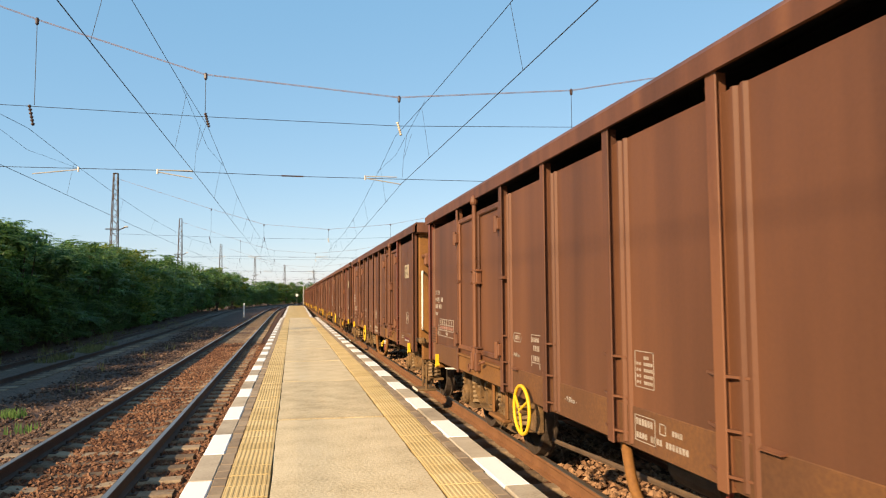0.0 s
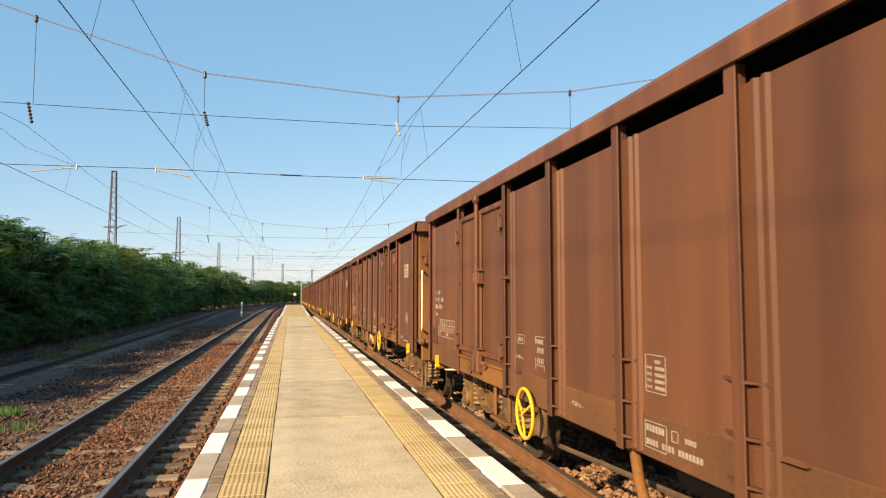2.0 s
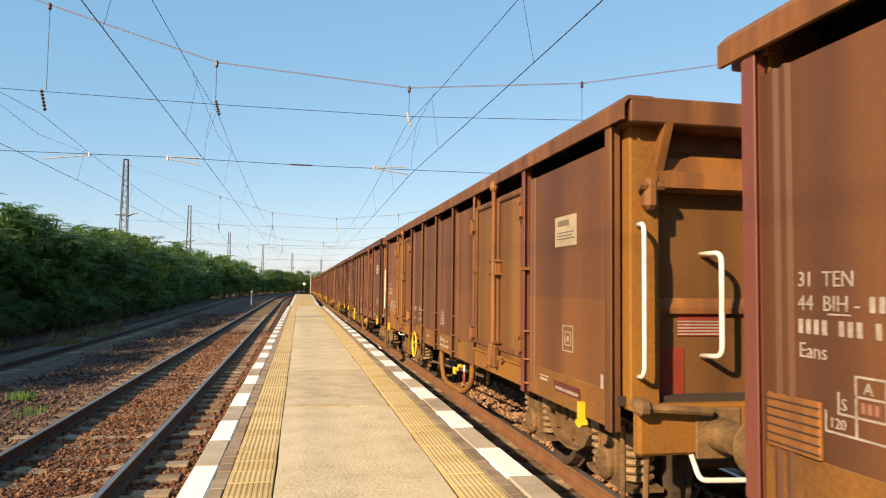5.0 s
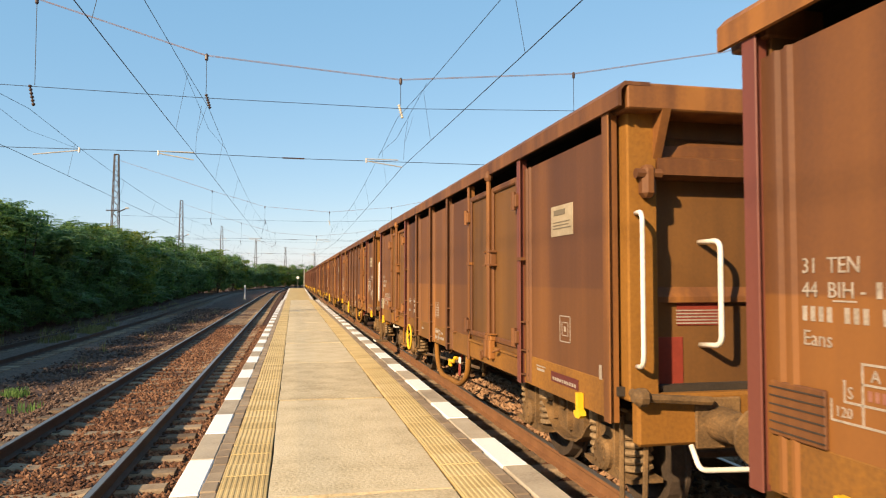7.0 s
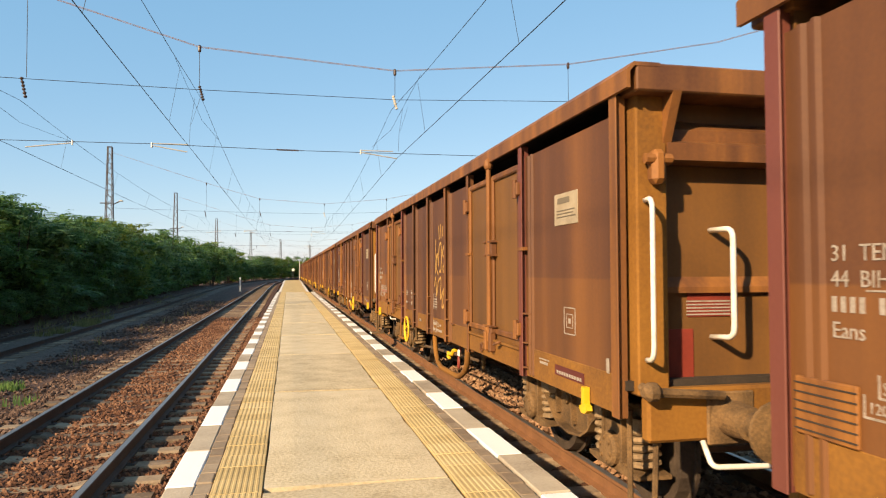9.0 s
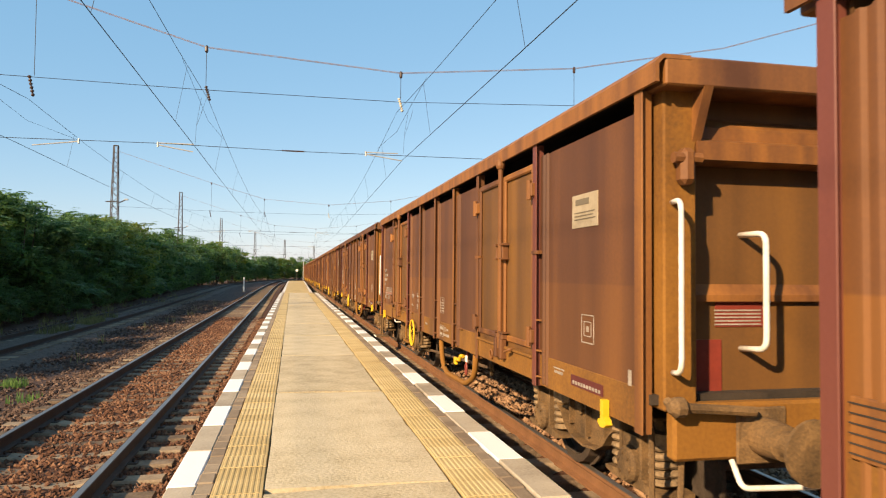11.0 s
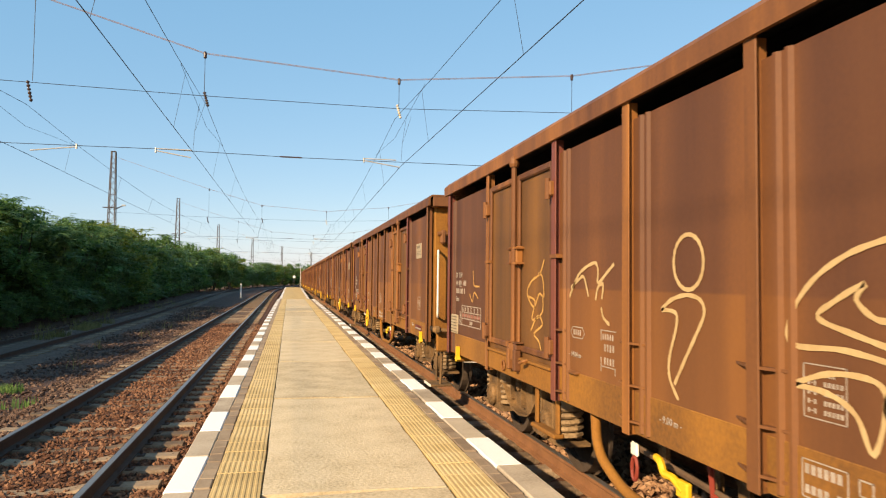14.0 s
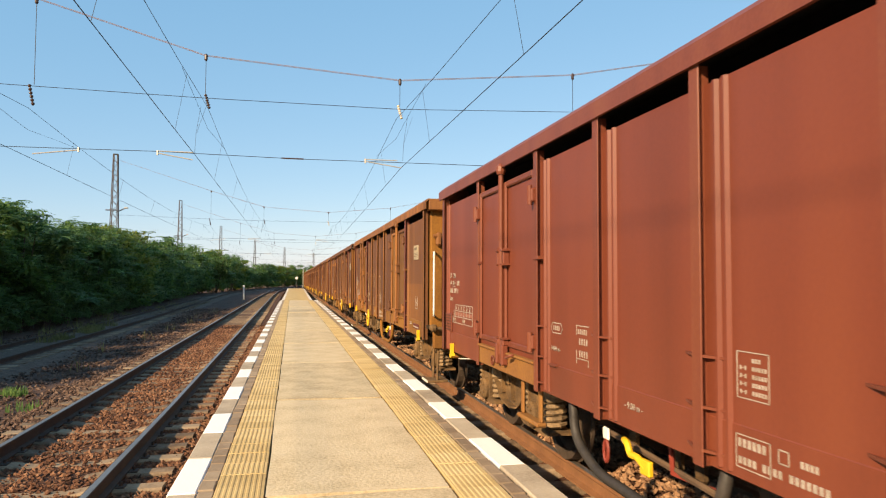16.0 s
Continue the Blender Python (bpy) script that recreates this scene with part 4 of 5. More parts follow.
def door(wagon, s0, s1, paint):
    """A double-leaf side door with its locking bar, hinges and latches."""
    y0, y1 = HALF - s0, HALF - s1
    mid = (y0 + y1) / 2
    for a, b in ((y0 - 0.04, mid + 0.004), (mid - 0.004, y1 + 0.04)):
        lo, hi = min(a, b), max(a, b)
        leaf = part("door_leaf", Shape().box(SKIN - 0.012, lo, 1.245, SKIN + 0.03, hi, 2.93, 0.006), paint["door"], wagon)
        fr = Shape()
        for q in (lo, hi - 0.075):
            fr.box(SKIN - 0.042, q, 1.30, SKIN - 0.010, q + 0.075, 2.94, 0.012)
        fr.box(SKIN - 0.042, lo + 0.07, 2.88, SKIN - 0.011, hi - 0.07, 2.942, 0.012)
        fr.box(SKIN - 0.035, lo + 0.07, 1.30, SKIN - 0.011, hi - 0.07, 1.36, 0.012)
        part("leaf_frame", fr, paint["post"], leaf)
        outer = hi if a == y0 - 0.04 else lo
        for z in (1.42, 2.70):
            h = Shape().box(SKIN - 0.085, outer - 0.05, z - 0.06, SKIN - 0.03, outer + 0.05, z + 0.06, 0.01)
            h.cyl((SKIN - 0.085, outer, z - 0.085), (SKIN - 0.085, outer, z + 0.085), 0.024, 8)
            part("hinge", h, paint["post"], leaf)
    bar = part("locking_bar", Shape().tube([(SKIN - 0.065, mid, 1.22), (SKIN - 0.065, mid, 3.05)], 0.026, 8), paint["post"], wagon)
    part("bar_knob", Shape().lathe((SKIN - 0.065, mid, 3.05), "z", [(-0.03, 0.04), (0.0, 0.05), (0.05, 0.045), (0.08, 0.02)], 10), paint["post"], bar)
    for q in (mid - 0.13, mid + 0.07):
        part("latch", Shape().box(SKIN - 0.078, q + 0.008, 2.10, SKIN - 0.012, q + 0.05, 2.27, 0.008).box(SKIN - 0.095, q - 0.018, 2.245, SKIN - 0.012, q + 0.075, 2.262).box(SKIN - 0.095, q - 0.018, 2.105, SKIN - 0.012, q + 0.075, 2.122), paint["post"], bar)
    for q in (mid - 0.16, mid + 0.02):
        part("lower_lock", Shape().box(SKIN - 0.09, q + 0.015, 1.31, SKIN - 0.02, q + 0.105, 1.37, 0.012).box(SKIN - 0.10, q + 0.02, 1.12, SKIN - 0.03, q + 0.09, 1.32, 0.012).box(SKIN - 0.095, q - 0.005, 1.376, SKIN - 0.02, q + 0.125, 1.388), paint["post"], bar)
    sill = part("door_sill", Shape().box(OUT + 0.012, y1 + 0.045, 1.035, SKIN + 0.1, y0 - 0.045, 1.235, 0.01).box(OUT - 0.012, y1 + 0.05, 1.225, SKIN, y0 - 0.05, 1.25, 0.006), paint["sill"], wagon, "sill beam coated with ochre dust")
    for u in (0.3,):
        q = y1 + (y0 - y1) * u
        part("hook", Shape().tube(round_path([(OUT - 0.01, q, 1.25), (OUT - 0.05, q, 1.24), (OUT - 0.05, q + 0.10, 1.215)], 0.02, 2), 0.016, 6), paint["post"], sill)
    part("tie_ring", Shape().tube([(OUT, mid + 0.35 + 0.045 * math.cos(t), 1.12 + 0.045 * math.sin(t)) for t in (6.283 * k / 12 for k in range(12))], 0.010, 5, closed=True), paint["post"], sill)


def build_wagon(paint_name, brake, vent_card=False):
    """An open high-sided bogie wagon. brake: metres from the leading end to the hand wheel, or None."""
    paint = PAINTS[paint_name]
    words = {"brown": "brown-painted open freight wagon with ribbed high sides", "rust": "rust-streaked brown open freight wagon with ribbed high sides",
             "red": "clean red-oxide open freight wagon with ribbed high sides"}[paint_name]
    w = empty("freight_wagon", None, words, "freight wagon", "wagons of the train")
    # side sheets between the posts
    for i in range(8):
        s0, s1 = POSTS[i], POSTS[i + 1]
        if i in (1, 6):
            door(w, s0, s1, paint)
            continue
        y1, y0 = HALF - s0, HALF - s1
        outline = [(SKIN + 0.01, y0), (SKIN, y0)]
        for q in (y1 - 0.235, y1 - 0.155):
            outline += [(SKIN, q), (SKIN - 0.020, q + 0.014), (SKIN - 0.020, q + 0.034), (SKIN, q + 0.048)]
        outline += [(SKIN, y1), (SKIN + 0.01, y1)]
        panel = part("side_panel", Shape().prism(outline, "z", 1.03, 2.982), paint["sheet"], w)
        part("foot_plate", Shape().prism([(SKIN - 0.004, 1.012), (SKIN - 0.004, 1.262), (SKIN + 0.002, 1.270), (SKIN + 0.002, 1.012)], "y", y0 + 0.04, y1 - 0.04), paint["foot"], panel)
        if i in (2, 5):
            part("drain_lip", Shape().prism([(SKIN + 0.001, 1.275), (SKIN - 0.035, 1.265), (SKIN - 0.035, 1.259), (SKIN + 0.001, 1.262)], "y", (y0 + y1) / 2 + 0.20, (y0 + y1) / 2 + 0.36), paint["post"], panel)
    # recess below the rim; its shade is put into the black colour
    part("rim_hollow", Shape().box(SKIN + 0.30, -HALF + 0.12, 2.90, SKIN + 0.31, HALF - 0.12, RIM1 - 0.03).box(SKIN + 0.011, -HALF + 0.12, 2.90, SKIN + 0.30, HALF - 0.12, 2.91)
         .box(SKIN + 0.16, -HALF + 0.12, RIM1 - 0.04, SKIN + 0.30, HALF - 0.12, RIM1 - 0.03), M_RIM_SHADE, w, "hollow under the rim, coloured black as its shade")
    # posts with gussets at their feet
    for i, s in enumerate(POSTS):
        y = HALF - s
        corner = i in (0, 8)
        mat = paint["red_post"] if (i in (0, 7) or (i == 2 and paint_name == "rust")) else paint["post"]
        wd = 0.05 if corner else 0.045
        post = part("corner_post" if corner else "side_post", Shape().box(OUT, y - wd, 1.0, OUT + 0.012, y + wd, RIM0 + 0.005, 0.004).box(OUT + 0.010, y - wd + 0.028, 1.0, SKIN + 0.03, y + wd - 0.004, RIM0 + 0.004), mat, w)
        if not corner:
            out = Shape()
            for z in (1.56, 1.30, 1.08):
                for e in (-1, 1):
                    if (i in (1, 7) and e == (-1 if i == 1 else 1)) or (i in (2, 6) and e == (1 if i == 2 else -1)):
                        continue
                    a, b = y + e * wd, y + e * (wd + 0.14)
                    out.add([(OUT + 0.005, a, z), (SKIN, a, z), (SKIN, b, z), (OUT + 0.005, a, z + 0.014), (SKIN, a, z + 0.014), (SKIN, b, z + 0.014)],
                            [(0, 1, 2), (3, 5, 4), (0, 3, 4, 1), (1, 4, 5, 2), (2, 5, 3, 0)])
            tagged(part("gusset_plate", out, paint["post"], post), kind="stuff")
        if i in (1, 2, 6, 7):
            part("stop_bracket", Shape().box(OUT - 0.012, y - wd - 0.07, 2.135, OUT + 0.06, y + wd, 2.165), paint["post"], post)
    # top rim all round
    rim = Shape().prism([(OUT - 0.02, RIM0), (OUT - 0.02, RIM1 - 0.05), (OUT + 0.03, RIM1), (SKIN + 0.16, RIM1), (SKIN + 0.16, RIM1 - 0.025), (OUT + 0.035, RIM1 - 0.025), (OUT + 0.004, RIM1 - 0.06), (OUT + 0.004, RIM0)], "y", -HALF - 0.20, HALF + 0.16)
    part("top_rim", rim, paint["post"], w)
    part("top_rim", Shape().box(-SKIN - 0.05, -HALF, RIM0, -OUT, HALF, RIM1, 0.02), paint["post"], w)
    for e in (-1, 1):
        ye = e * HALF
        part("end_rim", Shape().box(OUT + 0.05, min(ye + e * 0.197, ye - e * 0.12), RIM0 - 0.012, -OUT - 0.05, max(ye + e * 0.157, ye - e * 0.12), RIM1 - 0.003, 0.01), paint["post"], w)
        # end wall with its beams
        yw = ye - e * 0.10
        wall = part("end_wall", Shape().box(SKIN + 0.03, yw - 0.008, 1.18, -SKIN - 0.03, yw + 0.008, RIM0), paint["door"], w)
        part("end_beam", Shape().prism([(yw, 2.955), (ye + e * 0.015, 2.875), (ye + e * 0.015, 2.80), (ye + e * 0.075, 2.775), (ye + e * 0.075, 2.665), (ye - e * 0.02, 2.65), (yw, 2.65)], "x", -1.2, 1.2), paint["post"], wall)
        part("end_beam", Shape().prism([(yw, 1.92), (ye - e * 0.05, 1.84), (ye - e * 0.05, 1.80), (yw, 1.80)], "x", -1.2, 1.2), paint["post"], wall)
        for sx in (-1, 1):
            part("end_post", Shape().box(sx * 1.31 - 0.11, min(yw, ye + e * 0.06), 1.15, sx * 1.31 + 0.11, max(yw, ye + e * 0.06), RIM0, 0.012), paint["sill" if e < 0 else "post"], w)
            if e < 0:
                part("end_latch", Shape().box(sx * 1.30 - 0.05, ye - 0.16, 2.50, sx * 1.30 + 0.05, ye - 0.05, 2.72, 0.03).cyl((sx * 1.30 - 0.09, ye - 0.12, 2.66), (sx * 1.30 + 0.09, ye - 0.12, 2.66), 0.035, 8), paint["post"], w)
                part("rim_bracket", Shape().prism([(ye - 0.05, 2.75), (ye - 0.20, RIM0), (ye - 0.05, RIM0)], "x", sx * 1.2 - 0.03, sx * 1.2 + 0.03), paint["post"], w)
        part("headstock", Shape().box(-1.38, min(ye, ye + e * 0.10), 0.86, 1.38, max(ye, ye + e * 0.10), 1.20, 0.02), paint["sill"], w, "dusty headstock beam")
        for sx in (-1, 1):
            x = sx * 0.80
            prof = [(0.08, 0.15), (0.115, 0.15), (0.125, 0.115), (0.32, 0.105), (0.33, 0.078), (0.50, 0.075), (0.515, 0.15), (0.535, 0.185), (0.56, 0.185), (0.575, 0.09)]
            part("buffer", Shape().lathe((x, ye, 1.0), "y", [(e * a, r) for a, r in prof], 22).box(x - 0.17, min(ye + e * 0.09, ye + e * 0.115), 0.83, x + 0.17, max(ye + e * 0.09, ye + e * 0.115), 1.17, 0.01), M_BOGIE, w, "greasy round buffer", smooth=False)
        # yellow rope hook under the side
        q = ye - e * 0.55
        hk = Shape().prism([(q - 0.024, 1.12), (q - 0.024, 1.005), (q - 0.058, 0.99), (q - 0.070, 0.962), (q - 0.028, 0.935), (q + 0.028, 0.935), (q + 0.066, 0.962), (q + 0.052, 0.985), (q + 0.024, 0.98), (q + 0.024, 1.12)], "x", OUT - 0.005, OUT + 0.04)
        part("rope_hook", hk, M_YELLOW, w, "yellow rope hook")
        if e > 0:
            continue
        part("draw_hook", Shape().box(-0.06, min(ye, ye + e * 0.42), 0.98, 0.06, max(ye, ye + e * 0.42), 1.08, 0.02).tube([(0, ye + e * 0.40, 1.03), (0, ye + e * 0.5, 0.96), (0, ye + e * 0.60, 0.98)], 0.04, 8), M_DARK, w)
        part("brake_hose", Shape().tube([(0.35, ye + e * 0.05, 0.95), (0.36, ye + e * 0.25, 0.78), (0.36, ye + e * 0.42, 0.55), (0.36, ye + e * 0.55, 0.48), (0.36, ye + e * 0.62, 0.52)], 0.032, 8), M_RUBBER, w)
        # shunter's step under the corner
        step = Shape().tube([(-1.28, ye + e * 0.02, 0.90), (-1.30, ye + e * 0.02, 0.36)], 0.02, 6).tube([(-1.28, ye - e * 0.34, 0.98), (-1.30, ye - e * 0.30, 0.36)], 0.02, 6)
        st = part("step_bracket", step, M_BOGIE, w)
        part("step_plate", Shape().box(-1.47, min(ye + e * 0.12, ye - e * 0.36), 0.335, -1.14, max(ye + e * 0.12, ye - e * 0.36), 0.365, 0.006), M_BOGIE, st)
        part("step_edge", Shape().box(-1.478, min(ye + e * 0.12, ye - e * 0.36), 0.332, -1.471, max(ye + e * 0.12, ye - e * 0.36), 0.370), M_HANDRAIL, st, "white-painted step edge")
        part("corner_lever", Shape().tube([(-1.42, ye + e * 0.10, 1.22), (-1.42, ye + e * 0.18, 1.20), (-0.9, ye + e * 0.18, 1.16)], 0.03, 8).lathe((-1.42, ye + e * 0.18, 1.20), "x", [(-0.04, 0.03), (0, 0.06), (0.05, 0.06), (0.08, 0.03)], 10), M_BOGIE, w)
    # hand rails on the trailing end
    r = -HALF
    part("handrail", Shape().tube(round_path([(-1.36, r - 0.05, 2.40), (-1.40, r - 0.22, 2.40), (-1.40, r - 0.22, 1.40), (-1.36, r - 0.05, 1.38)], 0.08), 0.0165, 8), M_HANDRAIL, w, "white-painted grab rail", smooth=True)
    part("coupling_handrail", Shape().tube(round_path([(-1.0, r - 0.1, 0.86), (-1.0, r - 0.2, 0.72), (-0.45, r - 0.2, 0.70), (-0.45, r - 0.1, 0.86)], 0.05), 0.018, 8), M_HANDRAIL, w, "white-painted shunter's rail", smooth=True)
    yp = r + 0.085
    part("warning_plate", Shape().box(-0.98, yp, 1.64, -0.62, yp + 0.02, 1.82).box(-1.14, yp, 1.24, -0.94, yp + 0.02, 1.56), M_RED, w, "red warning plate on the end wall")
    sh = Shape()
    for k in range(5):
        sh.box(-0.99, yp - 0.004, 1.65 + 0.022 * k, -0.66, yp - 0.001, 1.66 + 0.022 * k)
    part("plate_print", sh, M_LETTER, w)
    # far side, floor and frame
    part("far_side", Shape().box(-SKIN - 0.01, -HALF, 1.03, -SKIN, HALF, RIM0 + 0.01), paint["sheet"], w)
    part("floor", Shape().box(SKIN + 0.01, -HALF, 1.18, -SKIN - 0.01, HALF, 1.24), M_DARK, w)
    part("centre_sill", Shape().box(-0.28, -HALF, 0.86, 0.28, HALF, 1.18, 0.01), M_DARK, w)
    for q in (0.0,):
        part("cross_bearer", Shape().box(-1.42, q - 0.06, 0.98, 1.42, q + 0.06, 1.18), M_DARK, w)
    for q in (4.5, -4.5):
        bogie(w, q)
    # brake gear
    turned = -1 if brake == 4.5 else 1          # the brake gear lies towards the end away from the hand wheel

    def at(q):
        return turned * (HALF - q)
    part("brake_cylinder", Shape().lathe((-0.80, at(6.3), 0.76), "y", [(-0.36, 0.06), (-0.32, 0.16), (0.30, 0.16), (0.36, 0.05)], 16), M_PIPE, w)
    part("air_tank", Shape().lathe((0.55, 0.6, 0.78), "y", [(-0.6, 0.06), (-0.52, 0.18), (0.52, 0.18), (0.6, 0.06)], 16), M_DARK, w)
    loop = [(-1.40, at(4.34), 1.05), (-1.40, at(4.38), 0.72), (-1.40, at(4.80), 0.56), (-1.40, at(5.95), 0.54), (-1.40, at(6.25), 0.66), (-1.40, at(6.38), 1.05)]
    part("guard_pipe", Shape().tube(round_path(loop, 0.16, 5), 0.037, 10), M_RUBBER if paint_name == "red" else paint["sill"], w, "bent pipe hanging below the frame", smooth=True)
    lever = empty("changeover_lever")
    lever.parent = w
    part("lever_arm", Shape().tube(round_path([(-1.36, at(5.14), 0.87), (-1.38, at(5.22), 0.87), (-1.38, at(5.26), 0.80), (-1.38, at(5.36), 0.81), (-1.38, at(5.48), 0.76)], 0.03, 3), 0.024, 8)
         .box(-1.40, at(5.48) - 0.06, 0.72, -1.36, at(5.48) + 0.06, 0.82, 0.01), M_YELLOW, lever, "yellow lever")
    part("lever_tag", Shape().tube([(-1.38, at(4.90) + 0.035 * math.cos(t), 0.74 + 0.075 * math.sin(t)) for t in (6.2832 * k / 16 for k in range(16))], 0.013, 6, closed=True), M_RED, lever, "red ring handle")
    part("tag_plate", Shape().box(-1.39, at(4.90) - 0.045, 0.82, -1.365, at(4.90) + 0.045, 0.91, 0.02), M_HANDRAIL, lever, "white plate behind the ring")
    part("release_rod", Shape().tube([(-1.2, at(5.45), 1.0), (-1.22, at(5.52), 0.74), (-1.1, at(5.9), 0.70)], 0.02, 6), M_RED, lever, "red rod")
    part("tie_rod", Shape().tube([(-1.2, at(4.6), 0.80), (-1.2, at(8.2), 0.62)], 0.022, 6), M_PIPE, w)
    hanger = Shape()
    for q in (4.75, 5.35, 5.62):
        hanger.prism([(at(q) + 0.08, 1.05), (at(q) - 0.08, 1.05), (at(q) - 0.05, 0.72), (at(q), 0.66), (at(q) + 0.04, 0.72)], "x", -1.10, -1.07)
    tagged(part("gear_hanger", hanger, M_BOGIE, w), kind="stuff")
    for a, b in ((3.26, 3.74),):
        step = Shape()
        for q in (a, b):
            step.box(-1.46, HALF - q - 0.035, 0.71, -1.43, HALF - q + 0.035, 1.06, 0.012)
        step.box(-1.50, HALF - b - 0.035, 0.675, -1.40, HALF - a + 0.035, 0.715, 0.012)
        part("step", step, paint["sill"], w, "dusty stirrup step below the door")
    if brake:
        hw = empty("hand_wheel")
        hw.parent = w
        y, z = HALF - brake, 0.93
        ring = Shape().tube([(OUT - 0.015, y + 0.215 * math.cos(t), z + 0.215 * math.sin(t)) for t in (6.2832 * k / 28 for k in range(28))], 0.017, 8, closed=True)
        part("wheel_rim", ring, M_YELLOW, hw, "yellow rim", smooth=True)
        part("wheel_spoke", Shape().tube([(OUT - 0.015, y, z - 0.205), (OUT - 0.035, y, z), (OUT - 0.015, y + 0.18, z + 0.10)], 0.013, 6).tube([(OUT - 0.035, y, z), (OUT - 0.015, y - 0.18, z + 0.10)], 0.013, 6), M_YELLOW, hw)
        part("wheel_shaft", Shape().cyl((OUT - 0.04, y, z), (-1.1, y, z), 0.03, 8).box(-1.44, y - 0.12, 0.72, -1.36, y + 0.12, 1.04, 0.02), M_BOGIE, hw)
    # markings: leading panel
    y = HALF - 0.315
    lettering("31  TEN\n44  BIH -\n\nEans", 0.092, y, 1.985, w, gap=1.09)
    def figures(z, ks):
        return [(y - 0.046 * k, z, y - 0.046 * k - 0.024, z + 0.062) for k in ks]
    bars("number_marking", figures(1.885, (8.4, 9.4, 10.4)) + figures(1.785, (0, 1, 2, 3, 5, 6, 7, 9)) + [(y - 0.17, 1.868, y - 0.29, 1.875)], w, label="rows of worn white figures")
    y0, y1 = HALF - 0.62, HALF - 1.50
    rows = [(y0, 1.555, y1, 1.564), (y0 + 0.09, 1.475, y1, 1.484), (y0 + 0.16, 1.395, y1, 1.404), (y0, 1.632, y1, 1.641)]
    rows += [(y0 - 0.146 * k, 1.484, y0 - 0.146 * k - 0.008, 1.632) for k in range(7)]
    rows += [(y0 + 0.09, 1.484, y0 + 0.082, 1.564), (y0 + 0.16, 1.404, y0 + 0.152, 1.484), (y0, 1.404, y0 - 0.008, 1.484), (y1 + 0.008, 1.395, y1, 1.475)]
    rows += [(y0 - 0.39 - 0.035 * k, 1.418, y0 - 0.405 - 0.035 * k, 1.460) for k in range(4)]
    lettering("A     B     B     C     D     D", 0.068, y0 - 0.045, 1.573, w)
    lettering("S", 0.068, y0 + 0.07, 1.495, w)
    lettering("120", 0.06, y0 + 0.135, 1.418, w)
    bars("load_figures", [(y0 - 0.03 - 0.146 * k - 0.033 * j, 1.500, y0 - 0.047 - 0.146 * k - 0.033 * j, 1.540) for k in range(6) for j in range(3)], w, mat=M_FADED, label="faded reddish load figures")
    bars("load_table", rows, w, label="white load-limit table")
    vent = part("card_holder", Shape().box(SKIN - 0.022, HALF - 0.45, 1.27, SKIN, HALF - 0.12, 1.51, 0.006), M_PLACARD if vent_card else paint["post"], w, "wagon card holder with a wire front")
    sh = Shape()
    for k in range(6):
        sh.box(SKIN - 0.027, HALF - 0.45, 1.29 + 0.038 * k, SKIN - 0.021, HALF - 0.12, 1.296 + 0.038 * k)
    tagged(part("holder_wire", sh, M_DARK, vent), kind="stuff")
    # markings: after the first door
    y = HALF - 4.08
    hexagon = [(y - 0.005, 1.568), (y - 0.045, 1.612), (y - 0.225, 1.612), (y - 0.265, 1.568), (y - 0.225, 1.524), (y - 0.045, 1.524)]
    inner = [(y - 0.135 + (u - y + 0.135) * 0.93, 1.568 + (q - 1.568) * 0.82) for u, q in hexagon]
    ring = Shape().add([(SKIN - 0.0035, u, q) for u, q in hexagon + inner], [(i, (i + 1) % 6, 6 + (i + 1) % 6, 6 + i) for i in range(6)])
    for i in range(4):
        ring.box(SKIN - 0.0035, y - 0.072 - 0.038 * i, 1.548, SKIN + 0.001, y - 0.058 - 0.038 * i, 1.588)
    part("outlined_mark", ring, M_LETTER, w, "white six-sided mark with small figures")
    lettering("- 14.04 m -", 0.055, y + 0.02, 1.382, w)
    bars("tare_mark", [(y - 0.53, 1.612, y - 0.76, 1.619), (y - 0.53, 1.545, y - 0.537, 1.612)] + [(y - 0.56 - 0.036 * k, 1.553, y - 0.574 - 0.036 * k, 1.592) for k in range(5)]
         + [(y - 0.585 - 0.042 * k, 1.475, y - 0.602 - 0.042 * k, 1.522) for k in range(4)] + [(y - 0.585 - 0.042 * k, 1.385, y - 0.602 - 0.042 * k, 1.432) for k in range(4)]
         + [(y - 0.53, 1.335, y - 0.537, 1.43), (y - 0.53, 1.366, y - 0.75, 1.373), (y - 0.743, 1.325, y - 0.75, 1.366)], w)
    y = HALF - 5.42
    lettering("- 9.00 m -", 0.06, y + 0.02, 1.142, w, x=SKIN - 0.008)
    y = HALF - 6.56
    spec = frame_bars(y, 1.395, y - 0.235, 1.62, 0.005)
    for k in range(5):
        z = 1.418 + 0.038 * k
        spec += [(y - 0.115 - 0.022 * j, z, y - 0.128 - 0.022 * j, z + 0.020) for j in range(5) if k < 4 or j < 3]
        if k < 4:
            spec += [(y - 0.025, z, y - 0.035, z + 0.02), (y - 0.042, z + 0.008, y - 0.052, z + 0.012), (y - 0.06, z, y - 0.07, z + 0.02)]
    bars("capacity_table", spec, w, label="white framed table of small figures")
    y = HALF - 6.55
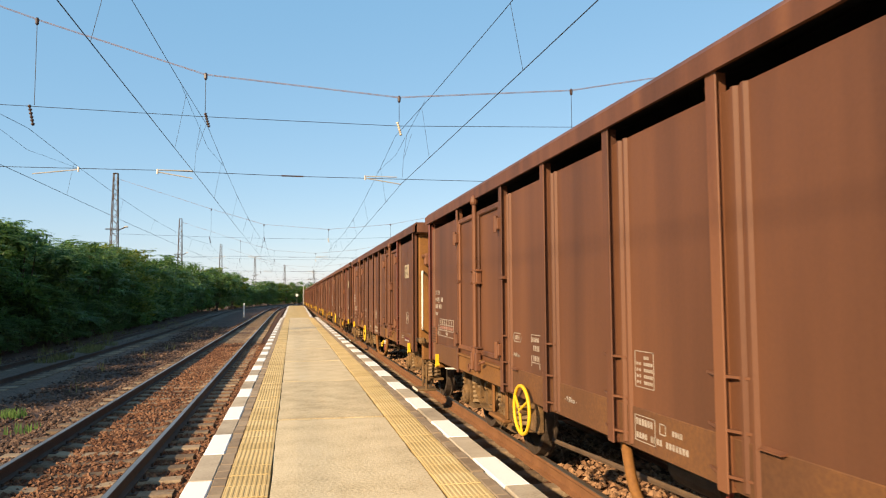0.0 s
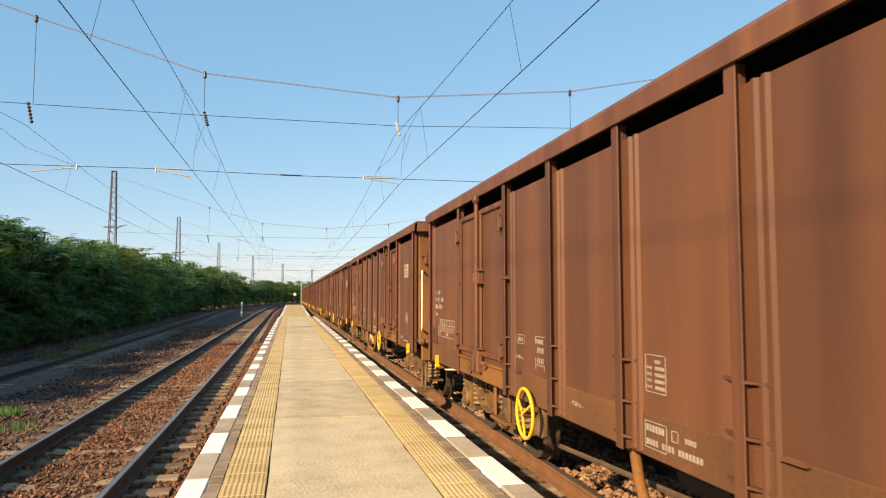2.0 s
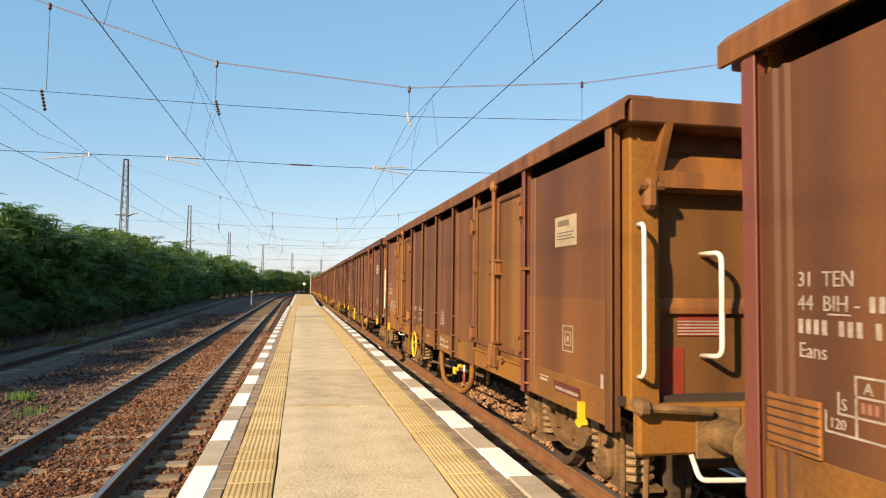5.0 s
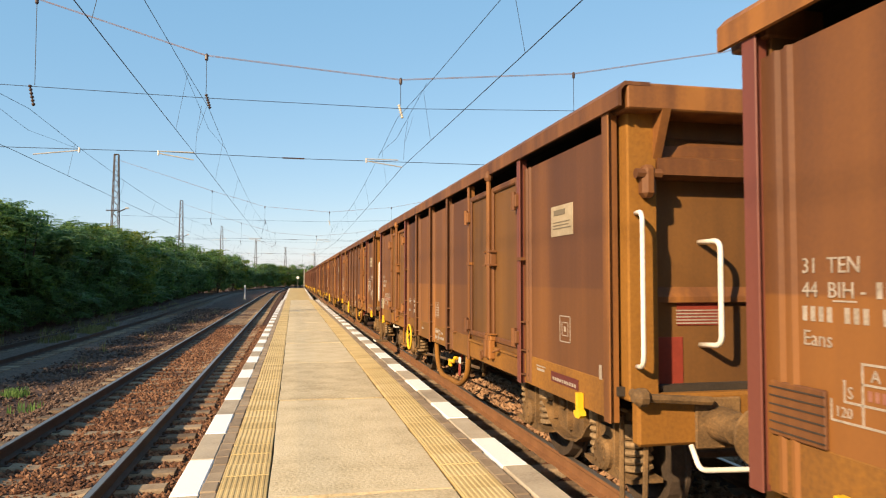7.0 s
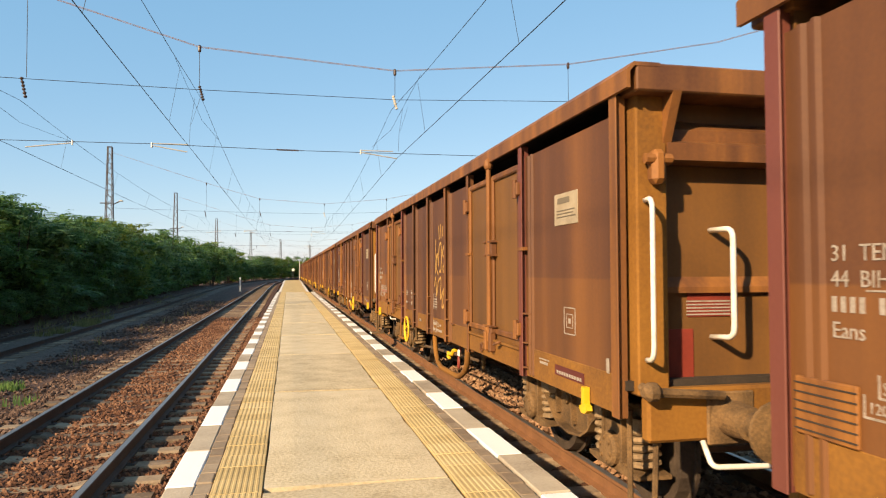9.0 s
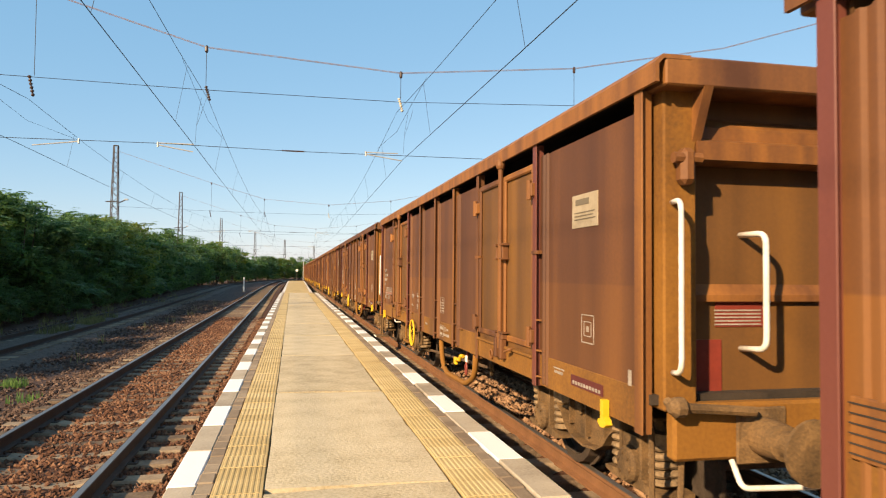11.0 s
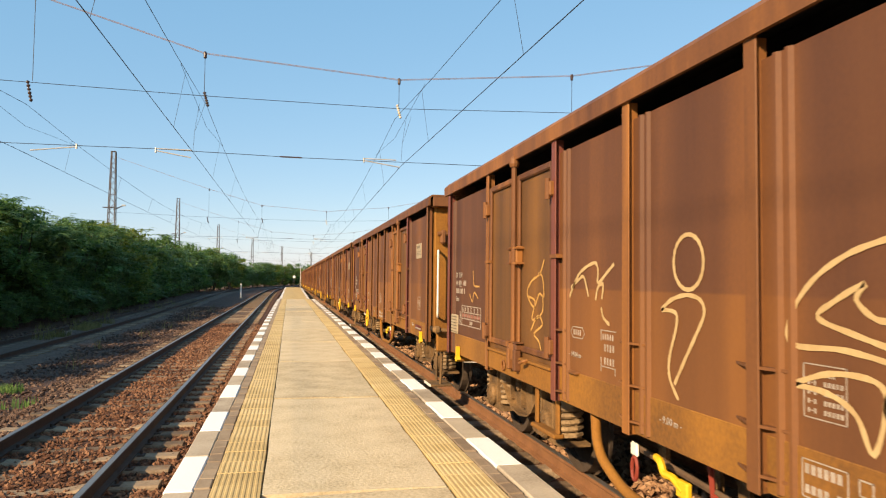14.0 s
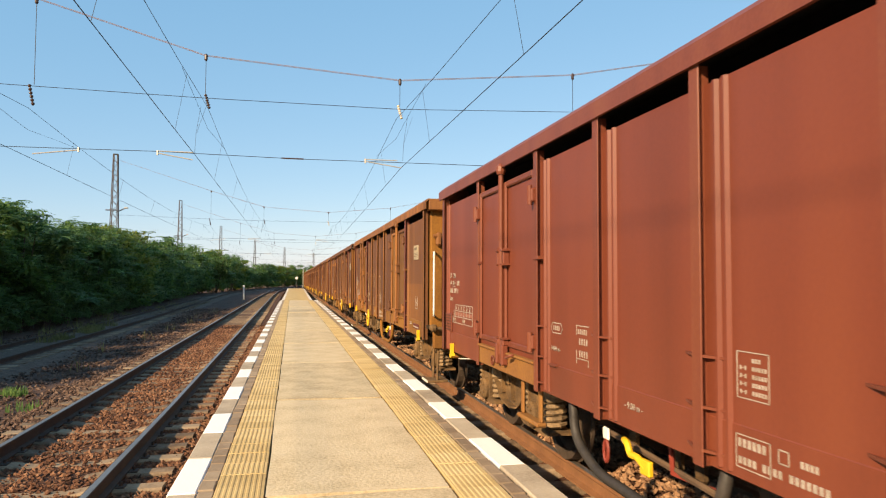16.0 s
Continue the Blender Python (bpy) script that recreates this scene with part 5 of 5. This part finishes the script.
    bars("inspection_mark", [(y - 0.02 - 0.035 * k, 1.165, y - 0.042 - 0.035 * k, 1.205) for k in range(6)] + [(y - 0.02 - 0.035 * k, 1.085, y - 0.042 - 0.035 * k, 1.12) for k in range(17) if k not in (4, 9)]
         + frame_bars(y, 1.065, y - 0.25, 1.225, 0.005) + frame_bars(y - 0.30, 1.15, y - 0.37, 1.215, 0.006) + [(y - 0.44 - 0.028 * k, 1.165, y - 0.458 - 0.028 * k, 1.195) for k in range(4)], w, x=SKIN - 0.004)
    # markings: trailing panel
    y = -HALF + 0.85
    card = part("placard", Shape().box(SKIN - 0.006, y - 0.13, 2.31, SKIN + 0.001, y + 0.33, 2.56, 0.002), M_PLACARD, w, "cream paper placard")
    sh = Shape()
    for k, (a, b, z, t) in enumerate(((0.26, 0.02, 2.48, 0.045), (0.28, -0.08, 2.42, 0.008), (0.28, -0.05, 2.395, 0.008), (0.28, -0.09, 2.37, 0.008))):
        sh.box(SKIN - 0.009, y + b, z, SKIN - 0.006, y + a, z + t)
    part("placard_print", sh, M_INK, card)
    bars("brake_mark", frame_bars(y + 0.16, 1.46, y - 0.06, 1.67, 0.008) + frame_bars(y + 0.115, 1.51, y - 0.015, 1.62, 0.006) + [(y + 0.07, 1.545, y + 0.03, 1.585)], w, label="white double-square mark")
    part("red_strip", Shape().box(SKIN - 0.009, y - 0.22, 1.12, SKIN + 0.001, y + 0.34, 1.20), M_MAROON, w, "dark red maker's strip")
    bars("strip_print", [(y + 0.30 - 0.05 * k, 1.135, y + 0.27 - 0.05 * k, 1.16) for k in range(10)], w, x=SKIN - 0.009)
    bars("corner_mark", [(-HALF + 1.55, 1.20, -HALF + 1.33, 1.21), (-HALF + 1.54, 1.165, -HALF + 1.36, 1.185), (-HALF + 0.22, 1.26, -HALF + 0.26, 1.36)], w, x=SKIN - 0.005)
    return w


def inner_rail(w):
    """The upright grab rail on the trailing end wall."""
    r = -HALF
    part("handrail", Shape().tube(round_path([(-0.80, r + 0.1, 2.22), (-0.80, r - 0.16, 2.22), (-0.80, r - 0.16, 1.52), (-0.80, r + 0.1, 1.50)], 0.07), 0.019, 8), M_HANDRAIL, w, "white-painted grab rail", smooth=True)


def level_rail(w):
    """A level grab rail on the trailing end wall instead, with a second printed plate and a red block below."""
    r = -HALF
    part("handrail", Shape().tube(round_path([(-1.02, r + 0.1, 2.20), (-0.96, r - 0.10, 2.31), (-0.30, r - 0.10, 2.31), (-0.26, r + 0.1, 2.22)], 0.06), 0.019, 8), M_HANDRAIL, w, "white-painted level grab rail", smooth=True)
    plate = part("printed_plate", Shape().box(-0.60, r + 0.078, 1.58, -0.34, r + 0.10, 1.82, 0.004), M_RED, w, "red plate with white lines of print")
    sh = Shape()
    for k in range(6):
        sh.box(-0.59, r + 0.074, 1.69 + 0.02 * k, -0.35, r + 0.0785, 1.70 + 0.02 * k)
    tagged(part("plate_print", sh, M_LETTER, plate), kind="stuff")
    part("red_block", Shape().box(-0.74, r + 0.03, 1.40, -0.64, r + 0.10, 1.48, 0.012), M_SIGNAL, w, "bright red block")


def front_rail(w):
    """A tall grab rail on the leading corner, on the wagons coupled the other way round."""
    part("handrail", Shape().tube(round_path([(-1.36, HALF + 0.05, 2.42), (-1.40, HALF + 0.22, 2.42), (-1.40, HALF + 0.22, 1.40), (-1.36, HALF + 0.05, 1.38)], 0.08), 0.016, 8), M_HANDRAIL, w, "white-painted grab rail", smooth=True)


def strokes(wagon, mat, lines, width, label):
    """Sprayed lines on the side sheet, each a smooth ribbon."""
    for line in lines:
        deep = 0.0155 if any(1.9 < HALF - y < 3.83 or 8.75 < HALF - y < 10.68 for y, z in line) else 0.005
        raw = [Vector((SKIN - deep, y, z)) for y, z in line]
        pts = []
        for i in range(len(raw) - 1):
            p0, p1, p2, p3 = raw[max(i - 1, 0)], raw[i], raw[i + 1], raw[min(i + 2, len(raw) - 1)]
            for t in (0, 0.2, 0.4, 0.6, 0.8):
                pts.append(0.5 * (2 * p1 + (p2 - p0) * t + (2 * p0 - 5 * p1 + 4 * p2 - p3) * t * t + (3 * p1 - p0 - 3 * p2 + p3) * t ** 3))
        pts.append(raw[-1])
        verts, faces = [], []
        for i, p in enumerate(pts):
            d = pts[min(i + 1, len(pts) - 1)] - pts[max(i - 1, 0)]
            n = Vector((0, -d.z, d.y)).normalized() * width * (0.38 + 0.05 * math.sin(i * 1.7))
            verts += [p + n, p - n]
        faces = [(2 * i, 2 * i + 1, 2 * i + 3, 2 * i + 2) for i in range(len(pts) - 1)]
        part("graffiti", Shape().add(verts, faces), mat, wagon, label)


def arc(y, z, ry, rz, a0, a1, n=14):
    return [(y + ry * math.cos(radians(a0 + (a1 - a0) * k / n)), z + rz * math.sin(radians(a0 + (a1 - a0) * k / n))) for k in range(n + 1)]


# ---------------------------------------------------------------- the train
PITCH, SPEED, LEAD = 14.04, 20.97, -3.55
FRONT, BACK = 9, -24
BRAKE_B = {-1, -4, -10, -11, -16, -18, -20, -21}
SURGE = ((0, 0.17), (2.8, 0.15), (4, -0.12), (6.4, 0.06), (8.5, 0.04), (11, -0.09), (15.2, -0.15), (15.3, 0.42), (16, 0.5))     # the pull is not quite even
CARDED = {-9, -20, -21}
TURNED = {-19, -22}             # coupled the other way round; the wagon ahead has a level rail


def build_train():
    protos = {}
    train = {}
    for k in range(FRONT, BACK - 1, -1):
        paint = "red" if k == -23 else ("brown" if k > -6 else "rust")
        brake = None if k == -23 else (8.15 if k in BRAKE_B else 4.5)
        key = (paint, brake, k in CARDED)
        if key not in protos:
            protos[key] = build_wagon(*key)
            train[k] = protos[key]
        else:
            train[k] = copy_thing(protos[key], Matrix.Identity(4))
    for k, wagon in train.items():
        if k in TURNED:
            front_rail(wagon)
        if k - 1 in TURNED:
            level_rail(wagon)
        else:
            inner_rail(wagon)

    def flip(line):
        """Strokes given as metres from the leading end and height."""
        return [(HALF - a, b) for a, b in line]
    h = HALF
    strokes(train[-8], M_GRAF_W, [[(-h + 1.62, 1.62), (-h + 1.52, 2.02), (-h + 1.45, 1.62)], [(-h + 1.66, 1.78), (-h + 1.38, 1.80)],
                                  [(-h + 1.38, 1.90), (-h + 1.25, 1.90), (-h + 1.36, 1.72), (-h + 1.24, 1.72)], arc(-h + 1.15, 1.80, 0.07, 0.12, 0, 360),
                                  arc(-h + 0.72, 1.84, 0.24, 0.22, 20, 290), arc(-h + 0.62, 1.55, 0.08, 0.14, 100, 330), arc(-h + 0.45, 1.72, 0.05, 0.06, 0, 360)], 0.035, "white spray-painted scrawl")
    sickle = [(5.42, 1.79), (5.53, 1.85), (5.68, 1.88), (5.81, 1.86), (5.85, 1.79), (5.78, 1.68), (5.66, 1.52), (5.56, 1.38)]
    blade = [(5.42, 1.79), (5.57, 1.78), (5.58, 1.70), (5.51, 1.53), (5.51, 1.41), (5.60, 1.30)]
    arch = [(4.06, 1.83), (4.22, 1.99), (4.39, 2.06), (4.53, 2.08), (4.57, 2.02), (4.57, 1.94), (4.71, 2.01), (4.82, 2.07)]
    small = [[(4.09, 1.90), (4.23, 1.96), (4.33, 1.98), (4.41, 1.84)], [(4.53, 1.82), (4.57, 1.91), (4.65, 1.93), (4.63, 1.83)], [(4.62, 1.77), (4.66, 1.70), (4.75, 1.66)]]
    swoop = [(7.16, 2.14), (6.98, 2.11), (6.80, 2.06), (6.62, 1.96), (6.49, 1.81), (6.50, 1.69), (6.80, 1.69), (7.06, 1.64), (6.98, 1.53), (7.01, 1.43), (7.16, 1.35)]
    beak = [(7.3, 1.84), (7.06, 1.82), (6.94, 1.82), (6.85, 1.89), (6.89, 1.95), (6.74, 1.88), (6.65, 1.81), (6.86, 1.75), (7.09, 1.70), (7.3, 1.66)]
    fin = [(6.50, 1.52), (6.71, 1.59), (6.93, 1.59), (6.98, 1.51), (6.92, 1.32), (6.84, 1.45), (6.70, 1.51), (6.50, 1.52)]
    strokes(train[-20], M_GRAF_C, [flip(q) for q in (sickle, blade, swoop, beak, fin, arch, *small)]
            + [arc(h - 5.70, 2.06, 0.145, 0.15, 0, 360)], 0.032, "cream spray-painted loops and swoops")
    strokes(train[-20], M_GRAF_Y, [flip(q) for q in ([(3.54, 2.13), (3.43, 2.01), (3.23, 1.95), (3.11, 1.84), (3.29, 1.72), (3.42, 1.84), (3.53, 1.82), (3.50, 1.98), (3.40, 2.02)],
                                                    [(3.14, 1.81), (3.32, 1.77), (3.24, 1.61), (3.49, 1.68), (3.51, 1.82)], [(3.21, 1.51), (3.39, 1.65), (3.50, 1.58), (3.30, 1.49), (3.42, 1.43), (3.47, 1.36)],
                                                    [(1.16, 2.06), (1.19, 1.96), (1.22, 1.89), (1.45, 1.88)], [(1.01, 1.79), (1.14, 1.70), (1.22, 1.81), (1.40, 1.74)])], 0.026, "ochre scribbles on the door and leading panel")
    one = [(3.80, 1.61), (3.86, 2.03), (4.02, 2.09), (4.12, 1.42), (3.88, 1.48), (4.05, 1.63)]
    two = [(4.96, 2.11), (4.90, 2.08), (4.78, 1.67), (4.80, 1.31), (5.04, 1.27), (5.33, 1.34), (5.20, 1.73), (5.33, 1.77), (5.38, 2.10), (5.11, 2.09), (5.08, 1.87), (5.04, 1.30)]
    three = [(5.95, 1.69), (6.08, 2.10), (6.24, 2.09), (6.22, 1.89), (6.01, 1.82), (5.95, 1.69)]
    four = [(6.44, 1.75), (6.27, 1.61), (6.62, 1.59), (6.60, 1.84), (6.64, 2.04), (6.44, 2.01), (6.31, 1.83)]
    five = [(5.99, 1.32), (6.25, 1.28), (6.25, 1.50), (6.58, 1.14), (6.60, 1.53)]
    strokes(train[-22], M_GRAF_C, [flip(q) for q in (one, two, three, four, five)], 0.045, "large cream outlined graffiti letters")
    strokes(train[-12], M_GRAF_Y, [flip(q) for q in ([(6.75, 2.42), (6.72, 1.92)], [(6.72, 2.12), (6.88, 2.2), (6.78, 2.02), (6.92, 1.9)], [(6.92, 2.02), (6.98, 2.3), (7.12, 2.32), (7.1, 1.98), (6.98, 1.95)],
                                                     [(7.45, 2.45), (7.2, 2.2), (7.38, 2.12), (7.22, 1.98), (7.4, 1.9)], [(6.65, 1.72), (6.74, 1.86), (6.8, 1.60), (6.92, 1.8), (7.1, 1.84), (7.05, 1.56), (7.3, 1.72), (7.15, 1.45), (7.34, 1.5)],
                                                     [(6.95, 2.6), (7.0, 2.4)], [(7.08, 2.62), (7.1, 2.42)], [(7.22, 2.58), (7.2, 2.44)])], 0.05, "ochre spray-painted scrawl")
    return train


def build_locomotive():
    """The electric locomotive far ahead: a box body with cabs, and the raised pantograph that shows over the wagons."""
    lo = empty("locomotive", None, "dark red electric locomotive hauling the train, pantograph raised", "locomotive")
    part("body", Shape().prism([(-1.45, 1.1), (-1.5, 2.6), (-1.2, 3.6), (1.2, 3.6), (1.5, 2.6), (1.45, 1.1)], "y", -8.6, 8.6), PAINTS["red"]["sheet"], lo)
    part("frame_skirt", Shape().box(-1.4, -9.0, 0.75, 1.4, 9.0, 1.1, 0.03), M_DARK, lo)
    for e in (-1, 1):
        part("cab_window", Shape().box(-1.2, min(e * 8.58, e * 8.62), 2.4, 1.2, max(e * 8.58, e * 8.62), 3.1, 0.01), M_DARK, lo)
        part("roof_equipment", Shape().box(-0.7, e * 3 - 0.9, 3.6, 0.7, e * 3 + 0.9, 3.85, 0.05), M_MAST, lo)
        bogie(lo, e * 4.4)
    pan = empty("pantograph")
    pan.parent = lo
    for sx in (-0.5, 0.5):
        part("lower_arm", Shape().tube([(sx, -6.0, 3.7), (sx * 1.6, -5.0, 4.5)], 0.035, 6), M_MAST, pan)
        part("upper_arm", Shape().tube([(sx * 1.6, -5.0, 4.5), (sx * 0.7, -6.0, 5.4)], 0.03, 6), M_MAST, pan)
    part("collector", Shape().tube([(-0.95, -6.0, 5.25), (-0.7, -6.0, 5.42), (0.7, -6.0, 5.42), (0.95, -6.0, 5.25)], 0.03, 6), M_MAST, pan)
    return lo


# ---------------------------------------------------------------- build all
build_ground()
build_track("track_left", LEFT, 0.0, -12, 330, M_RAIL, "ballasted track with worn rails and concrete sleepers", BED, 2.35, 112, drift=left_drift)
build_track("track_right", RIGHT, RIGHT_Z, -380, 540, M_RAIL_RIGHT, "ballasted track under the train with orange-rusted rails", BED_R, 0.6, 120, low=False)
build_track("track_siding", FAR, FAR_Z, -6, 330, M_RAIL, "weedy siding track half sunk in cinders", BED_F, 7.0, 80, drift=far_drift, top_mat=M_RAIL, top_label="dull rusty top of the rail", bed_mat=M_SIDING_BED)


def left_height(x, y):
    u = x - LEFT
    return -0.205 if abs(u) < 1.55 else (-0.25 if u > 0 else max(-0.45, -0.235 - (abs(u) - 1.55) * 0.5))


def over_sleeper(x, y):
    u, f = x - LEFT, ((y - 2.35) / 0.6) % 1.0
    return abs(u) < 1.26 and (f < 0.21 or f > 0.79) and random.Random(int(x * 1e4) + int(y * 1e4)).random() < (0.62 if abs(u) < 0.55 else 0.75)


def over_sleeper_right(x, y):
    u, f = x - RIGHT, ((y - 0.6) / 0.6) % 1.0
    return abs(u) < 1.26 and (f < 0.21 or f > 0.79) and random.Random(int(x * 1e4) + int(y * 1e4)).random() < (0.12 if abs(u) < 0.6 else 0.85)


def gravel_height(x, y):
    return -0.455 + 0.05 * noise.noise((x * 0.5, y * 0.5, 0))


stones("ballast_stones", M_BALLAST, (-3.62, -0.88, 2.0, 34.0), 36000, left_height, 0.027, 1, "loose brown ballast stones round the sleepers", over_sleeper)
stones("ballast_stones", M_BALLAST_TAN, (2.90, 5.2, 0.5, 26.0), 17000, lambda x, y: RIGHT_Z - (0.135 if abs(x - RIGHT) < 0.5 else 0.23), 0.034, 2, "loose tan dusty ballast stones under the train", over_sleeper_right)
stones("gravel_stones", M_GREY_STONE, (-10.9, -4.3, 7.0, 60.0), 17000, gravel_height, 0.036, 3, "grey gravel scattered between track and siding")
stones("gravel_stones", M_GREY_STONE, (-4.7, -3.50, 2.0, 60.0), 17000, lambda x, y: left_height(x, y) + 0.006, 0.029, 4, "grey-brown gravel along the shoulder of the track", over_sleeper)
build_platform()
for s in SPANS:
    build_headspan(s)
    if s > 0:
        build_mast(-15.25, s)
        build_mast(24.0, s)
build_wires()
build_lineside()
build_bushes()
build_far_tree()
build_weeds()
TRAIN = build_train()
LOCO = build_locomotive()


def surge(t):
    for (t0, d0), (t1, d1) in zip(SURGE, SURGE[1:]):
        if t <= t1:
            return d0 + (d1 - d0) * (t - t0) / (t1 - t0)
    return SURGE[-1][1]


def ride(centre):
    """Rows for a vehicle whose middle is this far along the line at the clip's start."""
    rows = []
    for t in [float(k) for k in range(16)] + [15.1, 15.2, 15.3, 15.4, 16.0]:
        x, y, h = along(RIGHT, centre + SPEED * t + surge(t))
        rows.append((t, pose(x, y, 0.004, 0, 0, math.degrees(h))))
    return rows


def motions():
    for k, wagon in TRAIN.items():
        walk(wagon, ride(LEAD + PITCH * k - HALF))
    walk(LOCO, ride(LEAD + PITCH * (FRONT + 1) + 3.2))


motions()
